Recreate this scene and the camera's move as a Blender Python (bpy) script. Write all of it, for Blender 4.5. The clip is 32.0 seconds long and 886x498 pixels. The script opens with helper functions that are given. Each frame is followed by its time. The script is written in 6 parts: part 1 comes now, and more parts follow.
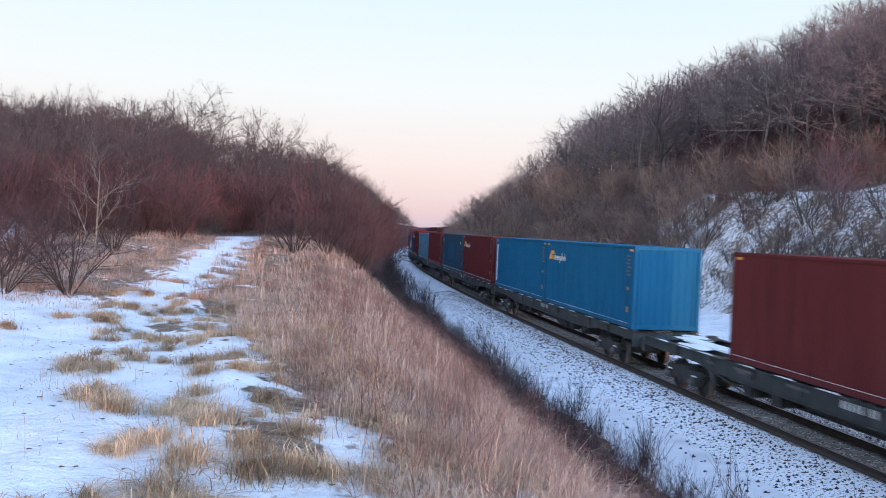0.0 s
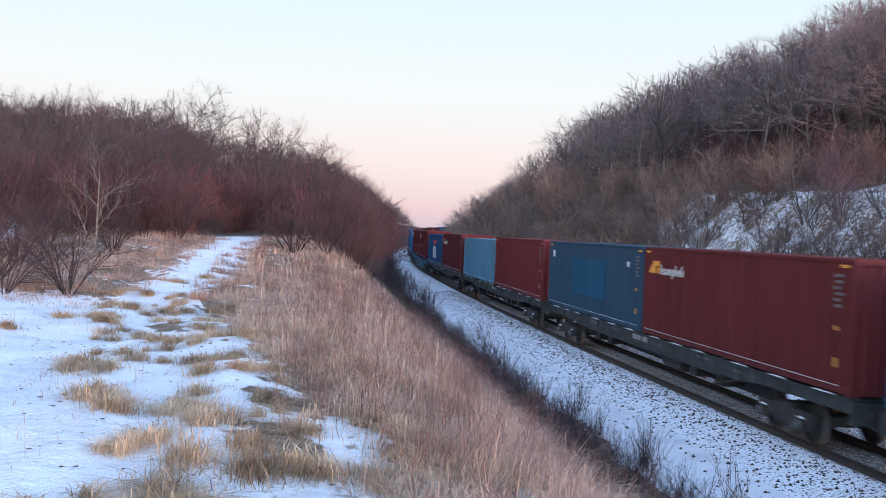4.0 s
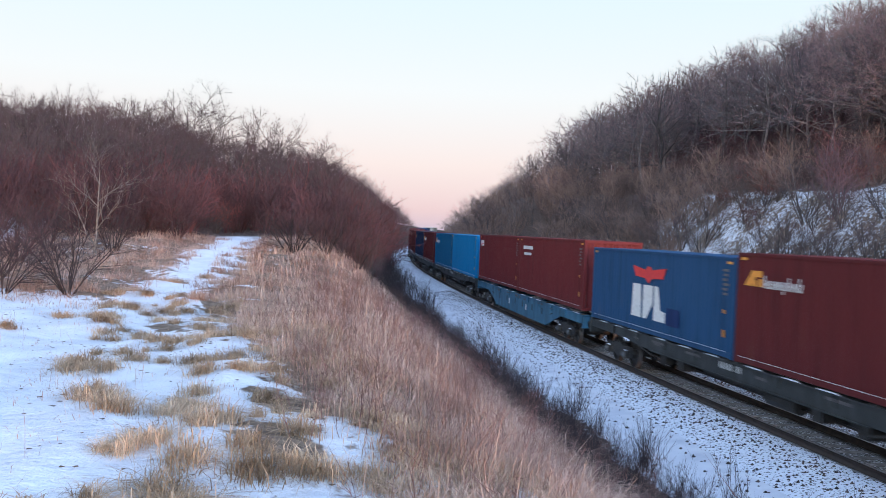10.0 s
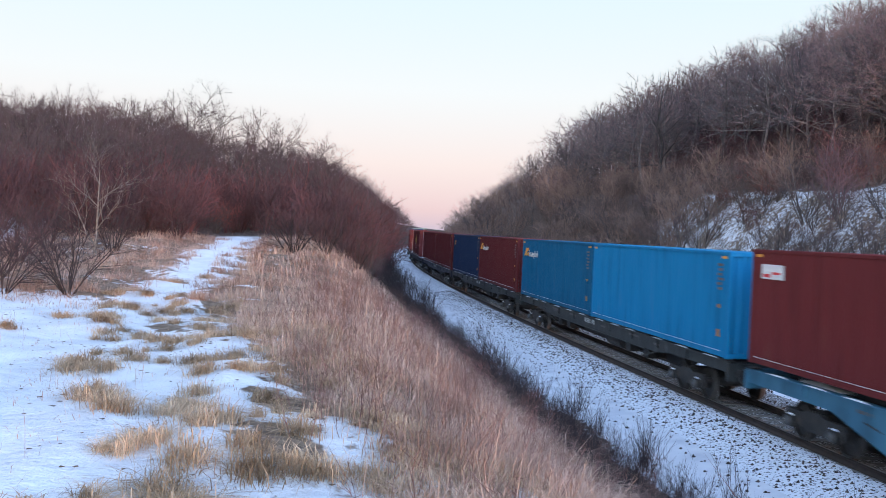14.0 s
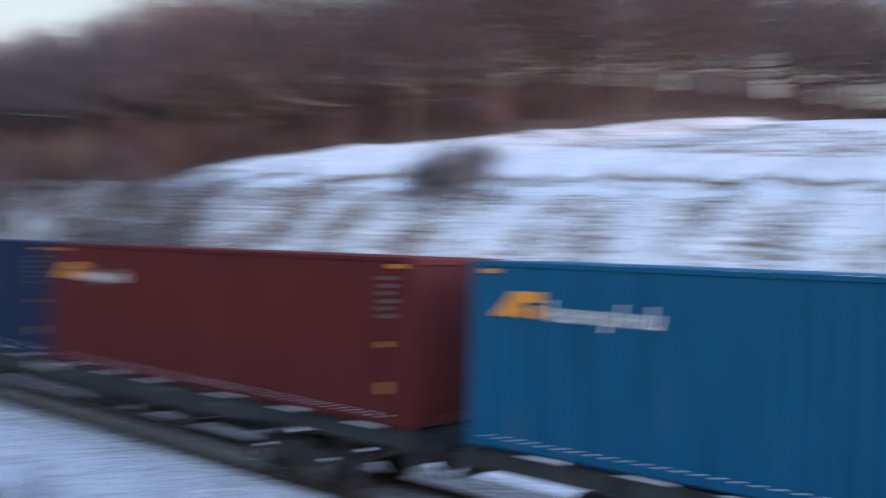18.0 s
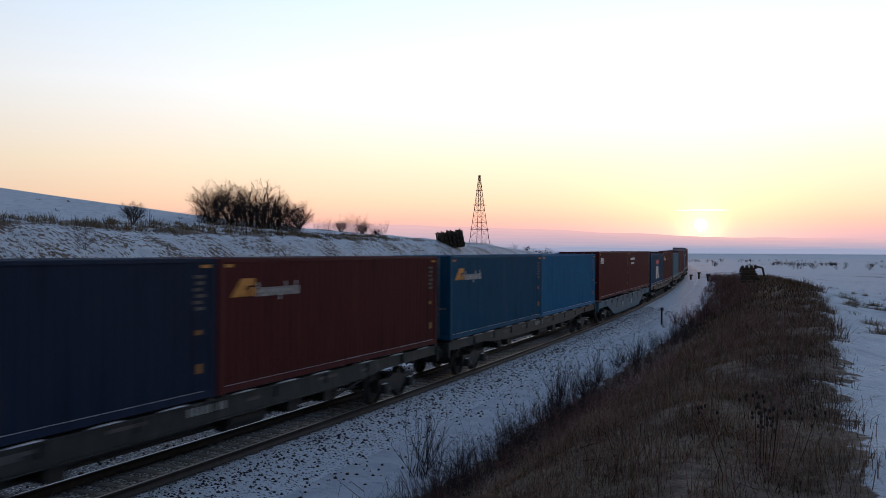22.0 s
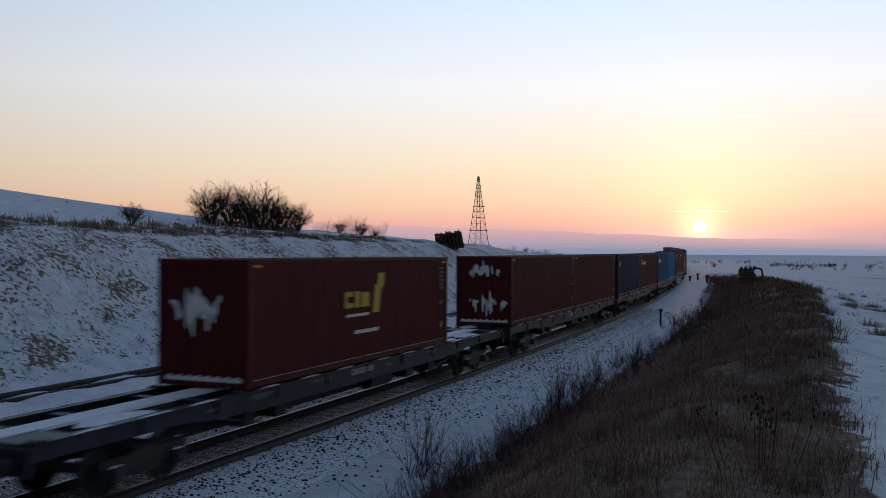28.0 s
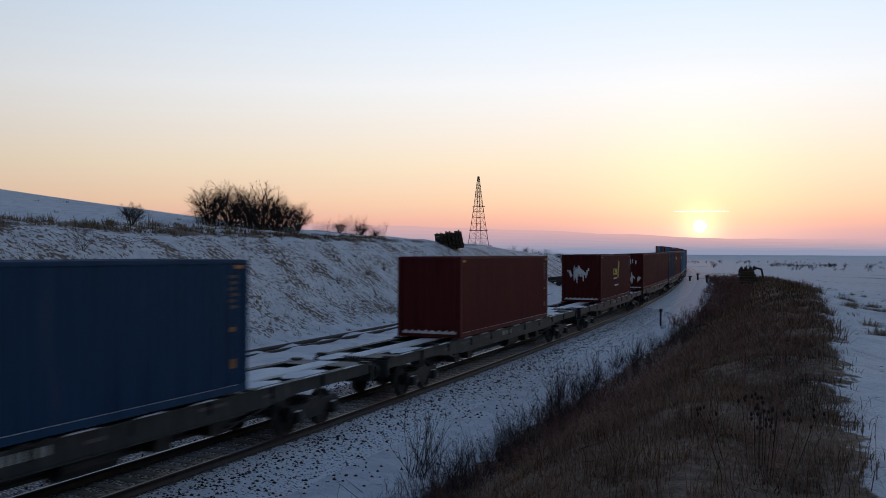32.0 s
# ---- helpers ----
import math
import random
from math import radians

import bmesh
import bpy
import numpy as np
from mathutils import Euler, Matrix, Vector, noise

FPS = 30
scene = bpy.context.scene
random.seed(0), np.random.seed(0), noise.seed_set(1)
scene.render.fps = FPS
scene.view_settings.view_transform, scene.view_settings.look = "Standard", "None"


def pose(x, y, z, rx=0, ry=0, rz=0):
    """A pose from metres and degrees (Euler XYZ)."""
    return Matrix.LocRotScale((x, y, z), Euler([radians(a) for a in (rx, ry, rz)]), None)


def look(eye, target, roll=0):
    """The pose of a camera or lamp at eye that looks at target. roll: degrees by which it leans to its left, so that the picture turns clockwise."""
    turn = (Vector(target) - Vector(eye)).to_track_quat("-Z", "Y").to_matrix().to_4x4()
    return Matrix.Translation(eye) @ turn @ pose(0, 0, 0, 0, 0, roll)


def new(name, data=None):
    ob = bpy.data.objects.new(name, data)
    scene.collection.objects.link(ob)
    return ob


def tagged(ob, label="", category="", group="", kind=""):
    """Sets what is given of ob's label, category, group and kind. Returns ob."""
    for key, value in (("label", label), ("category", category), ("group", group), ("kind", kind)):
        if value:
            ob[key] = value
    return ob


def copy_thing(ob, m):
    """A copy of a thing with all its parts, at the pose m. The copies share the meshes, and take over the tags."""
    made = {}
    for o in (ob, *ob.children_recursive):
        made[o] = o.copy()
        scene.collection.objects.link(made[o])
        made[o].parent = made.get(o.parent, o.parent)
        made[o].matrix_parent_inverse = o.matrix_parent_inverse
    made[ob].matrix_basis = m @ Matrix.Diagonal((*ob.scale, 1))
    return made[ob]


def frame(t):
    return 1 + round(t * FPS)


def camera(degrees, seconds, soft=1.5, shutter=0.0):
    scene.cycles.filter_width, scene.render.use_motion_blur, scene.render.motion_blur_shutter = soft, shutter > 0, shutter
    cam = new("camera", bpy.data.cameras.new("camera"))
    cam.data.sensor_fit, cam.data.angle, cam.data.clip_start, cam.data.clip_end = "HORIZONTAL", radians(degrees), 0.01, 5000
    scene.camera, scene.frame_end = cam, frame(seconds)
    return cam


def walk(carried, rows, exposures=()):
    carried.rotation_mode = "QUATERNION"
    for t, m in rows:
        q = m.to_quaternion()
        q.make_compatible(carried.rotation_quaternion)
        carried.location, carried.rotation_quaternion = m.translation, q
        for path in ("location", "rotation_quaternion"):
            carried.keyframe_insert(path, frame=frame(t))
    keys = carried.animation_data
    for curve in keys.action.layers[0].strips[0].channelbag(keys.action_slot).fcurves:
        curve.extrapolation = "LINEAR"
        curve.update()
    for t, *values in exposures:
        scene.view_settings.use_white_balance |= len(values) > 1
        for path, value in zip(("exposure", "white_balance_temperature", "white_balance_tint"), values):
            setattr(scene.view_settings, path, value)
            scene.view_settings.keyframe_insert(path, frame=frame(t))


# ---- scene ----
EYE = (0.0, 0.0, 4.537)
cam = camera(50.38, 32.0, soft=0.6, shutter=0.8)


def aim(yaw, pitch, roll):
    """Camera pose on the tripod: yaw clockwise from +y, in degrees."""
    a, b = radians(yaw), radians(pitch)
    way = Vector((math.sin(a) * math.cos(b), math.cos(a) * math.cos(b), math.sin(b)))
    return look(EYE, Vector(EYE) + way, roll)


PAN = [(0.0, 0.0, -0.233, 2.28), (17.1, 0.0, -0.233, 2.28), (17.3, 2.2, -0.19, 2.2), (17.5, 9.43, -0.06, 1.85), (17.8, 26.7, 0.2, 1.3),
       (18.0, 40.62, 0.33, 1.08), (18.2, 59.4, 0.37, 0.84), (18.4, 78.96, 0.35, 0.45), (18.7, 100.63, 0.32, 0.08), (19.0, 117.94, 0.2, -0.1),
       (19.3, 129.0, 0.08, -0.1), (19.6, 135.8, -0.05, -0.1), (20.0, 141.33, -0.33, -0.1), (20.3, 145.2, -0.45, 0.0), (20.6, 147.6, -0.53, 0.05),
       (20.8, 148.05, -0.58, 0.07), (21.5, 147.84, -0.6, 0.07), (25.5, 147.86, -0.565, 0.07), (28.0, 147.9, -0.52, 0.07), (32.0, 147.9, -0.52, 0.07)]
walk(cam, [(t, aim(y, p, r)) for t, y, p, r in PAN],
     [(0, -0.36), (17.2, -0.36), (17.6, -0.42), (18.0, -0.52), (18.5, -0.45), (19.0, -0.30), (19.4, -0.52), (20.0, -1.45), (21.0, -2.15), (22.0, -2.6), (24.0, -2.88), (28.0, -2.9), (32.0, -2.9)])

# ---- the line of the track: s metres along it, in the train's direction ----
KNOT_S = [-400, -200, -120, -60, -20, 20, 60, 120, 200, 400]
KNOT_K = [-0.00133, -0.00133, -0.00131, -0.00047, -0.00078, -0.00059, -0.00106, -0.00069, -0.00065, -0.00065]
TS = np.arange(-400.0, 400.1, 2.0)
_k = np.interp(TS, KNOT_S, KNOT_K)
_c = np.concatenate([[0], np.cumsum(_k[1:] + _k[:-1])])
TH = _c - _c[200] + 2.97044
_x = np.concatenate([[0], np.cumsum(np.sin(TH)[1:] + np.sin(TH)[:-1])])
_y = np.concatenate([[0], np.cumsum(np.cos(TH)[1:] + np.cos(TH)[:-1])])
TX = _x - _x[200] - math.cos(2.97044) * 13.005
TY = _y - _y[200] + math.sin(2.97044) * 13.005
TZ = -0.01329 * TS + 0.25e-4 * TS ** 2


def on_track(s, lat=0.0, up=0.0):
    """The place lat metres to the camera's side of the track and up metres over the rails."""
    x, y, z, t = (np.interp(s, TS, a) for a in (TX, TY, TZ, TH))
    return np.array([x + np.cos(t) * lat, y - np.sin(t) * lat, z + up])


def heading(s):
    return float(np.interp(s, TS, TH))


def track_at_y(y):
    """x and z of the track, and the cosine of its slant, at each y."""
    order = np.argsort(TY)
    x, z = np.interp(y, TY[order], TX[order]), np.interp(y, TY[order], TZ[order])
    t = np.interp(y, TY[order], TH[order])
    lo, hi = TY.min(), TY.max()
    x = np.where(y > hi, x + (y - hi) * -0.25, x)
    x = np.where(y < lo, x + (lo - y) * 0.42, x)
    return x, z, np.abs(np.cos(t))


# ---- light ----
SUN_AZ, SUN_EL = radians(163.15), radians(0.85)
SUN_WAY = Vector((math.sin(SUN_AZ) * math.cos(SUN_EL), math.cos(SUN_AZ) * math.cos(SUN_EL), math.sin(SUN_EL)))


def build_world():
    world = bpy.data.worlds.new("winter_dusk")
    scene.world = world
    world.use_nodes = True
    nt = world.node_tree
    nt.nodes.clear()
    N, L = nt.nodes.new, nt.links.new
    out, bg = N("ShaderNodeOutputWorld"), N("ShaderNodeBackground")
    co, sep = N("ShaderNodeTexCoord"), N("ShaderNodeSeparateXYZ")
    L(co.outputs["Generated"], sep.inputs[0])

    def math_node(op, a, b=None, clamp=False):
        n = N("ShaderNodeMath")
        n.operation, n.use_clamp = op, clamp
        for i, v in enumerate((a, b)):
            if v is None:
                continue
            if isinstance(v, (int, float)):
                n.inputs[i].default_value = v
            else:
                L(v, n.inputs[i])
        return n.outputs[0]

    def ramp(fac, stops):
        n = N("ShaderNodeValToRGB")
        e = n.color_ramp.elements
        while len(e) < len(stops):
            e.new(0.5)
        for el, (p, c) in zip(e, stops):
            el.position, el.color = p, (*c, 1)
        L(fac, n.inputs[0])
        return n.outputs[0]

    def dot(v):
        n = N("ShaderNodeVectorMath")
        n.operation = "DOT_PRODUCT"
        L(co.outputs["Generated"], n.inputs[0])
        n.inputs[1].default_value = v
        return n.outputs["Value"]

    def scaled(c, k):
        n = N("ShaderNodeVectorMath")
        n.operation = "SCALE"
        if isinstance(c, tuple):
            n.inputs[0].default_value = c
        else:
            L(c, n.inputs[0])
        if isinstance(k, (int, float)):
            n.inputs["Scale"].default_value = k
        else:
            L(k, n.inputs["Scale"])
        return n.outputs[0]

    def plus(a, b):
        n = N("ShaderNodeVectorMath")
        n.operation = "ADD"
        L(a, n.inputs[0])
        L(b, n.inputs[1])
        return n.outputs[0]

    up = math_node("POWER", math_node("MAXIMUM", sep.outputs["Z"], 0.0), 0.5)
    # away from the sun: lavender earth shadow, pink belt, pale blue above
    cool = ramp(up, [(0.0, (0.50, 0.52, 0.72)), (0.10, (0.75, 0.67, 0.84)), (0.19, (1.07, 0.83, 0.87)), (0.29, (1.18, 1.04, 1.04)),
                     (0.40, (1.13, 1.19, 1.24)), (0.52, (0.96, 1.16, 1.28)), (0.72, (0.61, 0.77, 1.03)), (1.0, (0.48, 0.64, 1.0))])
    # towards the sun: orange at the horizon, cream, pale blue above
    warm = ramp(up, [(0.0, (0.52, 0.38, 0.50)), (0.10, (0.74, 0.45, 0.45)), (0.145, (0.95, 0.53, 0.42)), (0.20, (1.01, 0.69, 0.48)), (0.28, (1.02, 0.85, 0.64)),
                     (0.40, (0.98, 1.0, 1.03)), (0.50, (0.78, 0.93, 1.13)), (0.58, (0.60, 0.80, 1.08)), (0.72, (0.30, 0.51, 0.90)), (1.0, (0.075, 0.19, 0.48))])
    side = dot((math.sin(SUN_AZ), math.cos(SUN_AZ), 0))
    w = math_node("POWER", math_node("ADD", math_node("MULTIPLY", side, 0.5), 0.5, True), 3.0)
    mix = N("ShaderNodeMix")
    mix.data_type = "RGBA"
    L(w, mix.inputs["Factor"])
    L(cool, mix.inputs[6])
    L(scaled(warm, 7.2), mix.inputs[7])
    d = math_node("MAXIMUM", dot(SUN_WAY), 0.0)
    halo = plus(scaled((1.0, 0.70, 0.24), math_node("MULTIPLY", math_node("POWER", d, 220.0), 2.0)),
                scaled((1.0, 0.80, 0.35), math_node("MULTIPLY", math_node("POWER", d, 4500.0), 4.0)))
    disc = scaled((1.0, 0.86, 0.55), math_node("MULTIPLY", math_node("GREATER_THAN", d, math.cos(radians(0.37))), 26.0))
    sky = N("ShaderNodeTexSky")
    sky.sky_type, sky.sun_disc, sky.sun_elevation, sky.sun_rotation = "NISHITA", False, SUN_EL, SUN_AZ
    total = plus(plus(mix.outputs[2], plus(halo, disc)), scaled(sky.outputs[0], 0.05))
    L(total, bg.inputs["Color"])
    bg.inputs["Strength"].default_value = 1.0
    L(bg.outputs[0], out.inputs[0])
    sun = new("sun", bpy.data.lights.new("sun", "SUN"))
    sun.data.energy, sun.data.angle, sun.data.color = 2.6, radians(0.6), (1.0, 0.48, 0.2)
    sun.matrix_world = look((0, 0, 60), Vector((0, 0, 60)) - SUN_WAY)


build_world()


# ---- materials ----
def material(name, stops, scale=4.0, rough=0.7, bump=0.0, bump_scale=40.0, metallic=0.0, stretch=(1, 1, 1), detail=6.0, random_tint=0.0, island=False, spec=0.5):
    """stops: (position, colour) of the noise that varies the surface."""
    m = bpy.data.materials.new(name)
    m.use_nodes = True
    nt = m.node_tree
    b = nt.nodes["Principled BSDF"]
    N, L = nt.nodes.new, nt.links.new
    co, mp, no, rp = N("ShaderNodeTexCoord"), N("ShaderNodeMapping"), N("ShaderNodeTexNoise"), N("ShaderNodeValToRGB")
    mp.inputs["Scale"].default_value = stretch
    L(co.outputs["Object"], mp.inputs[0])
    L(mp.outputs[0], no.inputs["Vector"])
    no.inputs["Scale"].default_value, no.inputs["Detail"].default_value = scale, detail
    e = rp.color_ramp.elements
    while len(e) < len(stops):
        e.new(0.5)
    for el, (p, c) in zip(e, stops):
        el.position, el.color = p, (*c, 1)
    L(no.outputs[0], rp.inputs[0])
    colour = rp.outputs[0]
    if random_tint:
        src = N("ShaderNodeNewGeometry").outputs["Random Per Island"] if island else N("ShaderNodeObjectInfo").outputs["Random"]
        hs, mr = N("ShaderNodeHueSaturation"), N("ShaderNodeMapRange")
        L(src, mr.inputs[0])
        mr.inputs[3].default_value, mr.inputs[4].default_value = 1 - random_tint, 1 + random_tint
        tone, more = N("ShaderNodeAttribute"), N("ShaderNodeMath")
        tone.attribute_name, more.operation = "tone", "MULTIPLY_ADD"
        L(mr.outputs[0], more.inputs[0])
        L(tone.outputs["Fac"], more.inputs[1])
        L(mr.outputs[0], more.inputs[2])
        L(more.outputs[0], hs.inputs["Value"])
        L(colour, hs.inputs["Color"])
        colour = hs.outputs[0]
    L(colour, b.inputs["Base Color"])
    b.inputs["Roughness"].default_value, b.inputs["Metallic"].default_value = rough, metallic
    b.inputs["Specular IOR Level"].default_value = spec
    if bump:
        n2, bp = N("ShaderNodeTexNoise"), N("ShaderNodeBump")
        n2.inputs["Scale"].default_value, n2.inputs["Detail"].default_value = bump_scale, 4
        L(co.outputs["Object"], n2.inputs["Vector"])
        L(n2.outputs[0], bp.inputs["Height"])
        bp.inputs["Strength"].default_value, bp.inputs["Distance"].default_value = bump, 0.02
        L(bp.outputs[0], b.inputs["Normal"])
    return m


def steel_paint(name, colour, worn=(0.18, 0.10, 0.06)):
    """Weathered container paint: streaks down the walls, faded patches, a little rust."""
    c = Vector(colour)
    return material(name, [(0.25, tuple(c * 0.72)), (0.45, tuple(c)), (0.62, tuple(c * 1.08)), (0.80, tuple(c * 0.8 + Vector(worn) * 0.2))],
                    scale=1.6, rough=0.62, bump=0.1, bump_scale=9, stretch=(1.4, 1.4, 0.25), detail=8, spec=0.14)


def ground_material():
    """Snow over dry grass and soil: the attribute veg says how far the plants show through."""
    m = bpy.data.materials.new("snowy_ground")
    m.use_nodes = True
    nt = m.node_tree
    b = nt.nodes["Principled BSDF"]
    N, L = nt.nodes.new, nt.links.new
    co, at = N("ShaderNodeTexCoord"), N("ShaderNodeAttribute")
    at.attribute_name = "veg"

    def noise_node(scale, detail=6):
        n = N("ShaderNodeTexNoise")
        n.inputs["Scale"].default_value, n.inputs["Detail"].default_value = scale, detail
        L(co.outputs["Object"], n.inputs["Vector"])
        return n.outputs[0]

    def ramp(fac, stops):
        n = N("ShaderNodeValToRGB")
        e = n.color_ramp.elements
        while len(e) < len(stops):
            e.new(0.5)
        for el, (p, c) in zip(e, stops):
            el.position, el.color = p, (*c, 1)
        L(fac, n.inputs[0])
        return n.outputs[0]

    def mixed(f, a, c):
        n = N("ShaderNodeMix")
        n.data_type = "RGBA"
        L(f, n.inputs[0])
        L(a, n.inputs[6])
        L(c, n.inputs[7])
        return n.outputs[2]

    def mth(op, a, c):
        n = N("ShaderNodeMath")
        n.operation = op
        for i, v in enumerate((a, c)):
            if isinstance(v, (int, float)):
                n.inputs[i].default_value = v
            else:
                L(v, n.inputs[i])
        return n.outputs[0]

    patch = mth("ADD", mth("MULTIPLY", noise_node(4.2, 8), 0.62), mth("MULTIPLY", noise_node(0.35, 3), 0.38))
    cover = mth("ADD", patch, mth("MULTIPLY", mth("SUBTRACT", at.outputs["Fac"], 0.5), 0.75))
    mask = N("ShaderNodeMapRange")
    mask.interpolation_type = "SMOOTHSTEP"
    L(cover, mask.inputs[0])
    mask.inputs[1].default_value, mask.inputs[2].default_value = 0.47, 0.56
    snow = ramp(noise_node(1.3, 6), [(0.3, (0.60, 0.62, 0.66)), (0.5, (0.73, 0.742, 0.77)), (0.7, (0.81, 0.82, 0.84))])
    plants = ramp(noise_node(7.0, 8), [(0.28, (0.08, 0.056, 0.040)), (0.45, (0.17, 0.120, 0.087)), (0.6, (0.27, 0.20, 0.15)), (0.75, (0.20, 0.135, 0.10))])
    li = N("ShaderNodeAttribute")
    li.attribute_name = "litter"
    leaves = ramp(noise_node(5.0, 8), [(0.3, (0.045, 0.030, 0.024)), (0.55, (0.11, 0.073, 0.058)), (0.72, (0.20, 0.135, 0.105))])
    under = N("ShaderNodeMapRange")
    under.interpolation_type = "SMOOTHSTEP"
    L(mth("ADD", mth("MULTIPLY", patch, 0.55), mth("MULTIPLY", li.outputs["Fac"], 0.75)), under.inputs[0])
    under.inputs[1].default_value, under.inputs[2].default_value = 0.45, 0.75
    L(mixed(under.outputs[0], mixed(mask.outputs[0], snow, plants), leaves), b.inputs["Base Color"])
    b.inputs["Roughness"].default_value = 0.85
    b.inputs["Specular IOR Level"].default_value = 0.2
    bp = N("ShaderNodeBump")
    L(mth("ADD", mth("MULTIPLY", noise_node(5.0, 8), 0.7), mth("MULTIPLY", noise_node(26.0, 4), 0.3)), bp.inputs["Height"])
    bp.inputs["Strength"].default_value, bp.inputs["Distance"].default_value = 0.7, 0.14
    L(bp.outputs[0], b.inputs["Normal"])
    return m


SNOW = material("fresh_snow", [(0.3, (0.72, 0.76, 0.82)), (0.7, (0.86, 0.87, 0.89))], scale=3, rough=0.8, bump=0.4, bump_scale=12, spec=0.2)
GROUND = ground_material()
BALLAST = material("ballast_stone", [(0.3, (0.04, 0.036, 0.034)), (0.47, (0.10, 0.092, 0.088)), (0.56, (0.26, 0.255, 0.26)), (0.63, (0.72, 0.74, 0.78))], scale=17, rough=0.9, bump=1.0, bump_scale=24, detail=8)
SNOWY_STONE = material("snow_over_ballast", [(0.34, (0.06, 0.05, 0.045)), (0.39, (0.20, 0.18, 0.17)), (0.43, (0.74, 0.77, 0.82)), (0.7, (0.86, 0.87, 0.89))], scale=15, rough=0.85, bump=0.9, bump_scale=24, detail=6, spec=0.2)
RAIL_SIDE = material("rusty_rail", [(0.3, (0.018, 0.012, 0.010)), (0.7, (0.048, 0.029, 0.022))], scale=6, rough=0.7, bump=0.2)
RAIL_TOP = material("polished_rail_head", [(0.3, (0.26, 0.255, 0.255)), (0.7, (0.42, 0.41, 0.41))], scale=8, rough=0.3, metallic=1.0)
SLEEPER = material("sleeper_concrete", [(0.3, (0.10, 0.09, 0.085)), (0.5, (0.20, 0.18, 0.17)), (0.64, (0.30, 0.29, 0.28)), (0.72, (0.80, 0.82, 0.86))], scale=3.5, rough=0.9, bump=0.4, random_tint=0.15)
FAINT_MARK = material("faded_grey_lettering", [(0.3, (0.075, 0.066, 0.068)), (0.7, (0.14, 0.128, 0.13))], scale=9, rough=0.7)
PALE_MARK = material("dusty_white_lettering", [(0.3, (0.30, 0.30, 0.29)), (0.7, (0.48, 0.48, 0.46))], scale=9, rough=0.7)
STEEL_DARK = material("dark_running_gear", [(0.3, (0.010, 0.009, 0.009)), (0.6, (0.028, 0.024, 0.021)), (0.8, (0.07, 0.05, 0.037))], scale=5, rough=0.65, bump=0.3)
AXLE_CAP = material("worn_axle_caps", [(0.3, (0.035, 0.034, 0.033)), (0.7, (0.10, 0.098, 0.095))], scale=7, rough=0.5)
TREAD = material("wheel_tread", [(0.3, (0.07, 0.065, 0.06)), (0.7, (0.16, 0.15, 0.145))], scale=5, rough=0.6, metallic=0.4)
WAGON_GREY = material("grey_green_wagon_paint", [(0.25, (0.009, 0.010, 0.010)), (0.5, (0.022, 0.025, 0.025)), (0.66, (0.040, 0.045, 0.044)), (0.78, (0.12, 0.13, 0.13))], scale=4.5, rough=0.6, bump=0.2, stretch=(1, 1, 0.4))
WAGON_BLUE = material("blue_wagon_paint", [(0.25, (0.016, 0.065, 0.10)), (0.5, (0.025, 0.115, 0.185)), (0.75, (0.05, 0.17, 0.25))], scale=2.0, rough=0.55, bump=0.15, stretch=(1, 1, 0.4))
WAGON_NAVY = material("navy_wagon_paint", [(0.25, (0.006, 0.007, 0.014)), (0.5, (0.012, 0.014, 0.028)), (0.75, (0.022, 0.025, 0.045))], scale=2.0, rough=0.55, bump=0.15, stretch=(1, 1, 0.4))
WHITE_MARK = material("white_lettering_paint", [(0.3, (0.55, 0.55, 0.53)), (0.7, (0.75, 0.75, 0.73))], scale=9, rough=0.6)
ORANGE_MARK = material("orange_lettering_paint", [(0.3, (0.62, 0.24, 0.03)), (0.7, (0.78, 0.33, 0.05))], scale=9, rough=0.6)
DULL_ORANGE = material("dulled_orange_paint", [(0.3, (0.34, 0.15, 0.03)), (0.7, (0.50, 0.22, 0.05))], scale=9, rough=0.7)
RED_MARK = material("red_lettering_paint", [(0.3, (0.55, 0.03, 0.03)), (0.7, (0.68, 0.05, 0.05))], scale=9, rough=0.6)
YELLOW_MARK = material("yellow_lettering_paint", [(0.3, (0.44, 0.33, 0.03)), (0.7, (0.58, 0.43, 0.05))], scale=9, rough=0.6)
ROD_STEEL = material("galvanised_lock_rods", [(0.3, (0.40, 0.40, 0.40)), (0.7, (0.6, 0.6, 0.6))], scale=12, rough=0.45, metallic=0.6)
BARK = material("grey_brown_bark", [(0.3, (0.045, 0.034, 0.03)), (0.55, (0.10, 0.078, 0.068)), (0.8, (0.17, 0.138, 0.122))], scale=5, rough=0.9, bump=0.4, bump_scale=18, random_tint=0.25)
PALE_BARK = material("pale_dead_bark", [(0.3, (0.11, 0.085, 0.07)), (0.7, (0.25, 0.20, 0.165))], scale=6, rough=0.9, bump=0.3)
TWIG = material("purple_brown_twigs", [(0.3, (0.045, 0.026, 0.029)), (0.7, (0.120, 0.066, 0.068))], scale=0.3, rough=0.9, random_tint=0.45)
HILL_BARK = material("pale_grey_bark", [(0.3, (0.075, 0.058, 0.052)), (0.55, (0.15, 0.118, 0.105)), (0.8, (0.25, 0.205, 0.185))], scale=5, rough=0.9, bump=0.4, bump_scale=18, random_tint=0.25)
HILL_TWIG = material("grey_brown_twigs", [(0.3, (0.14, 0.084, 0.081)), (0.5, (0.22, 0.132, 0.126)), (0.72, (0.33, 0.21, 0.195))], scale=0.22, rough=0.9, random_tint=0.45)
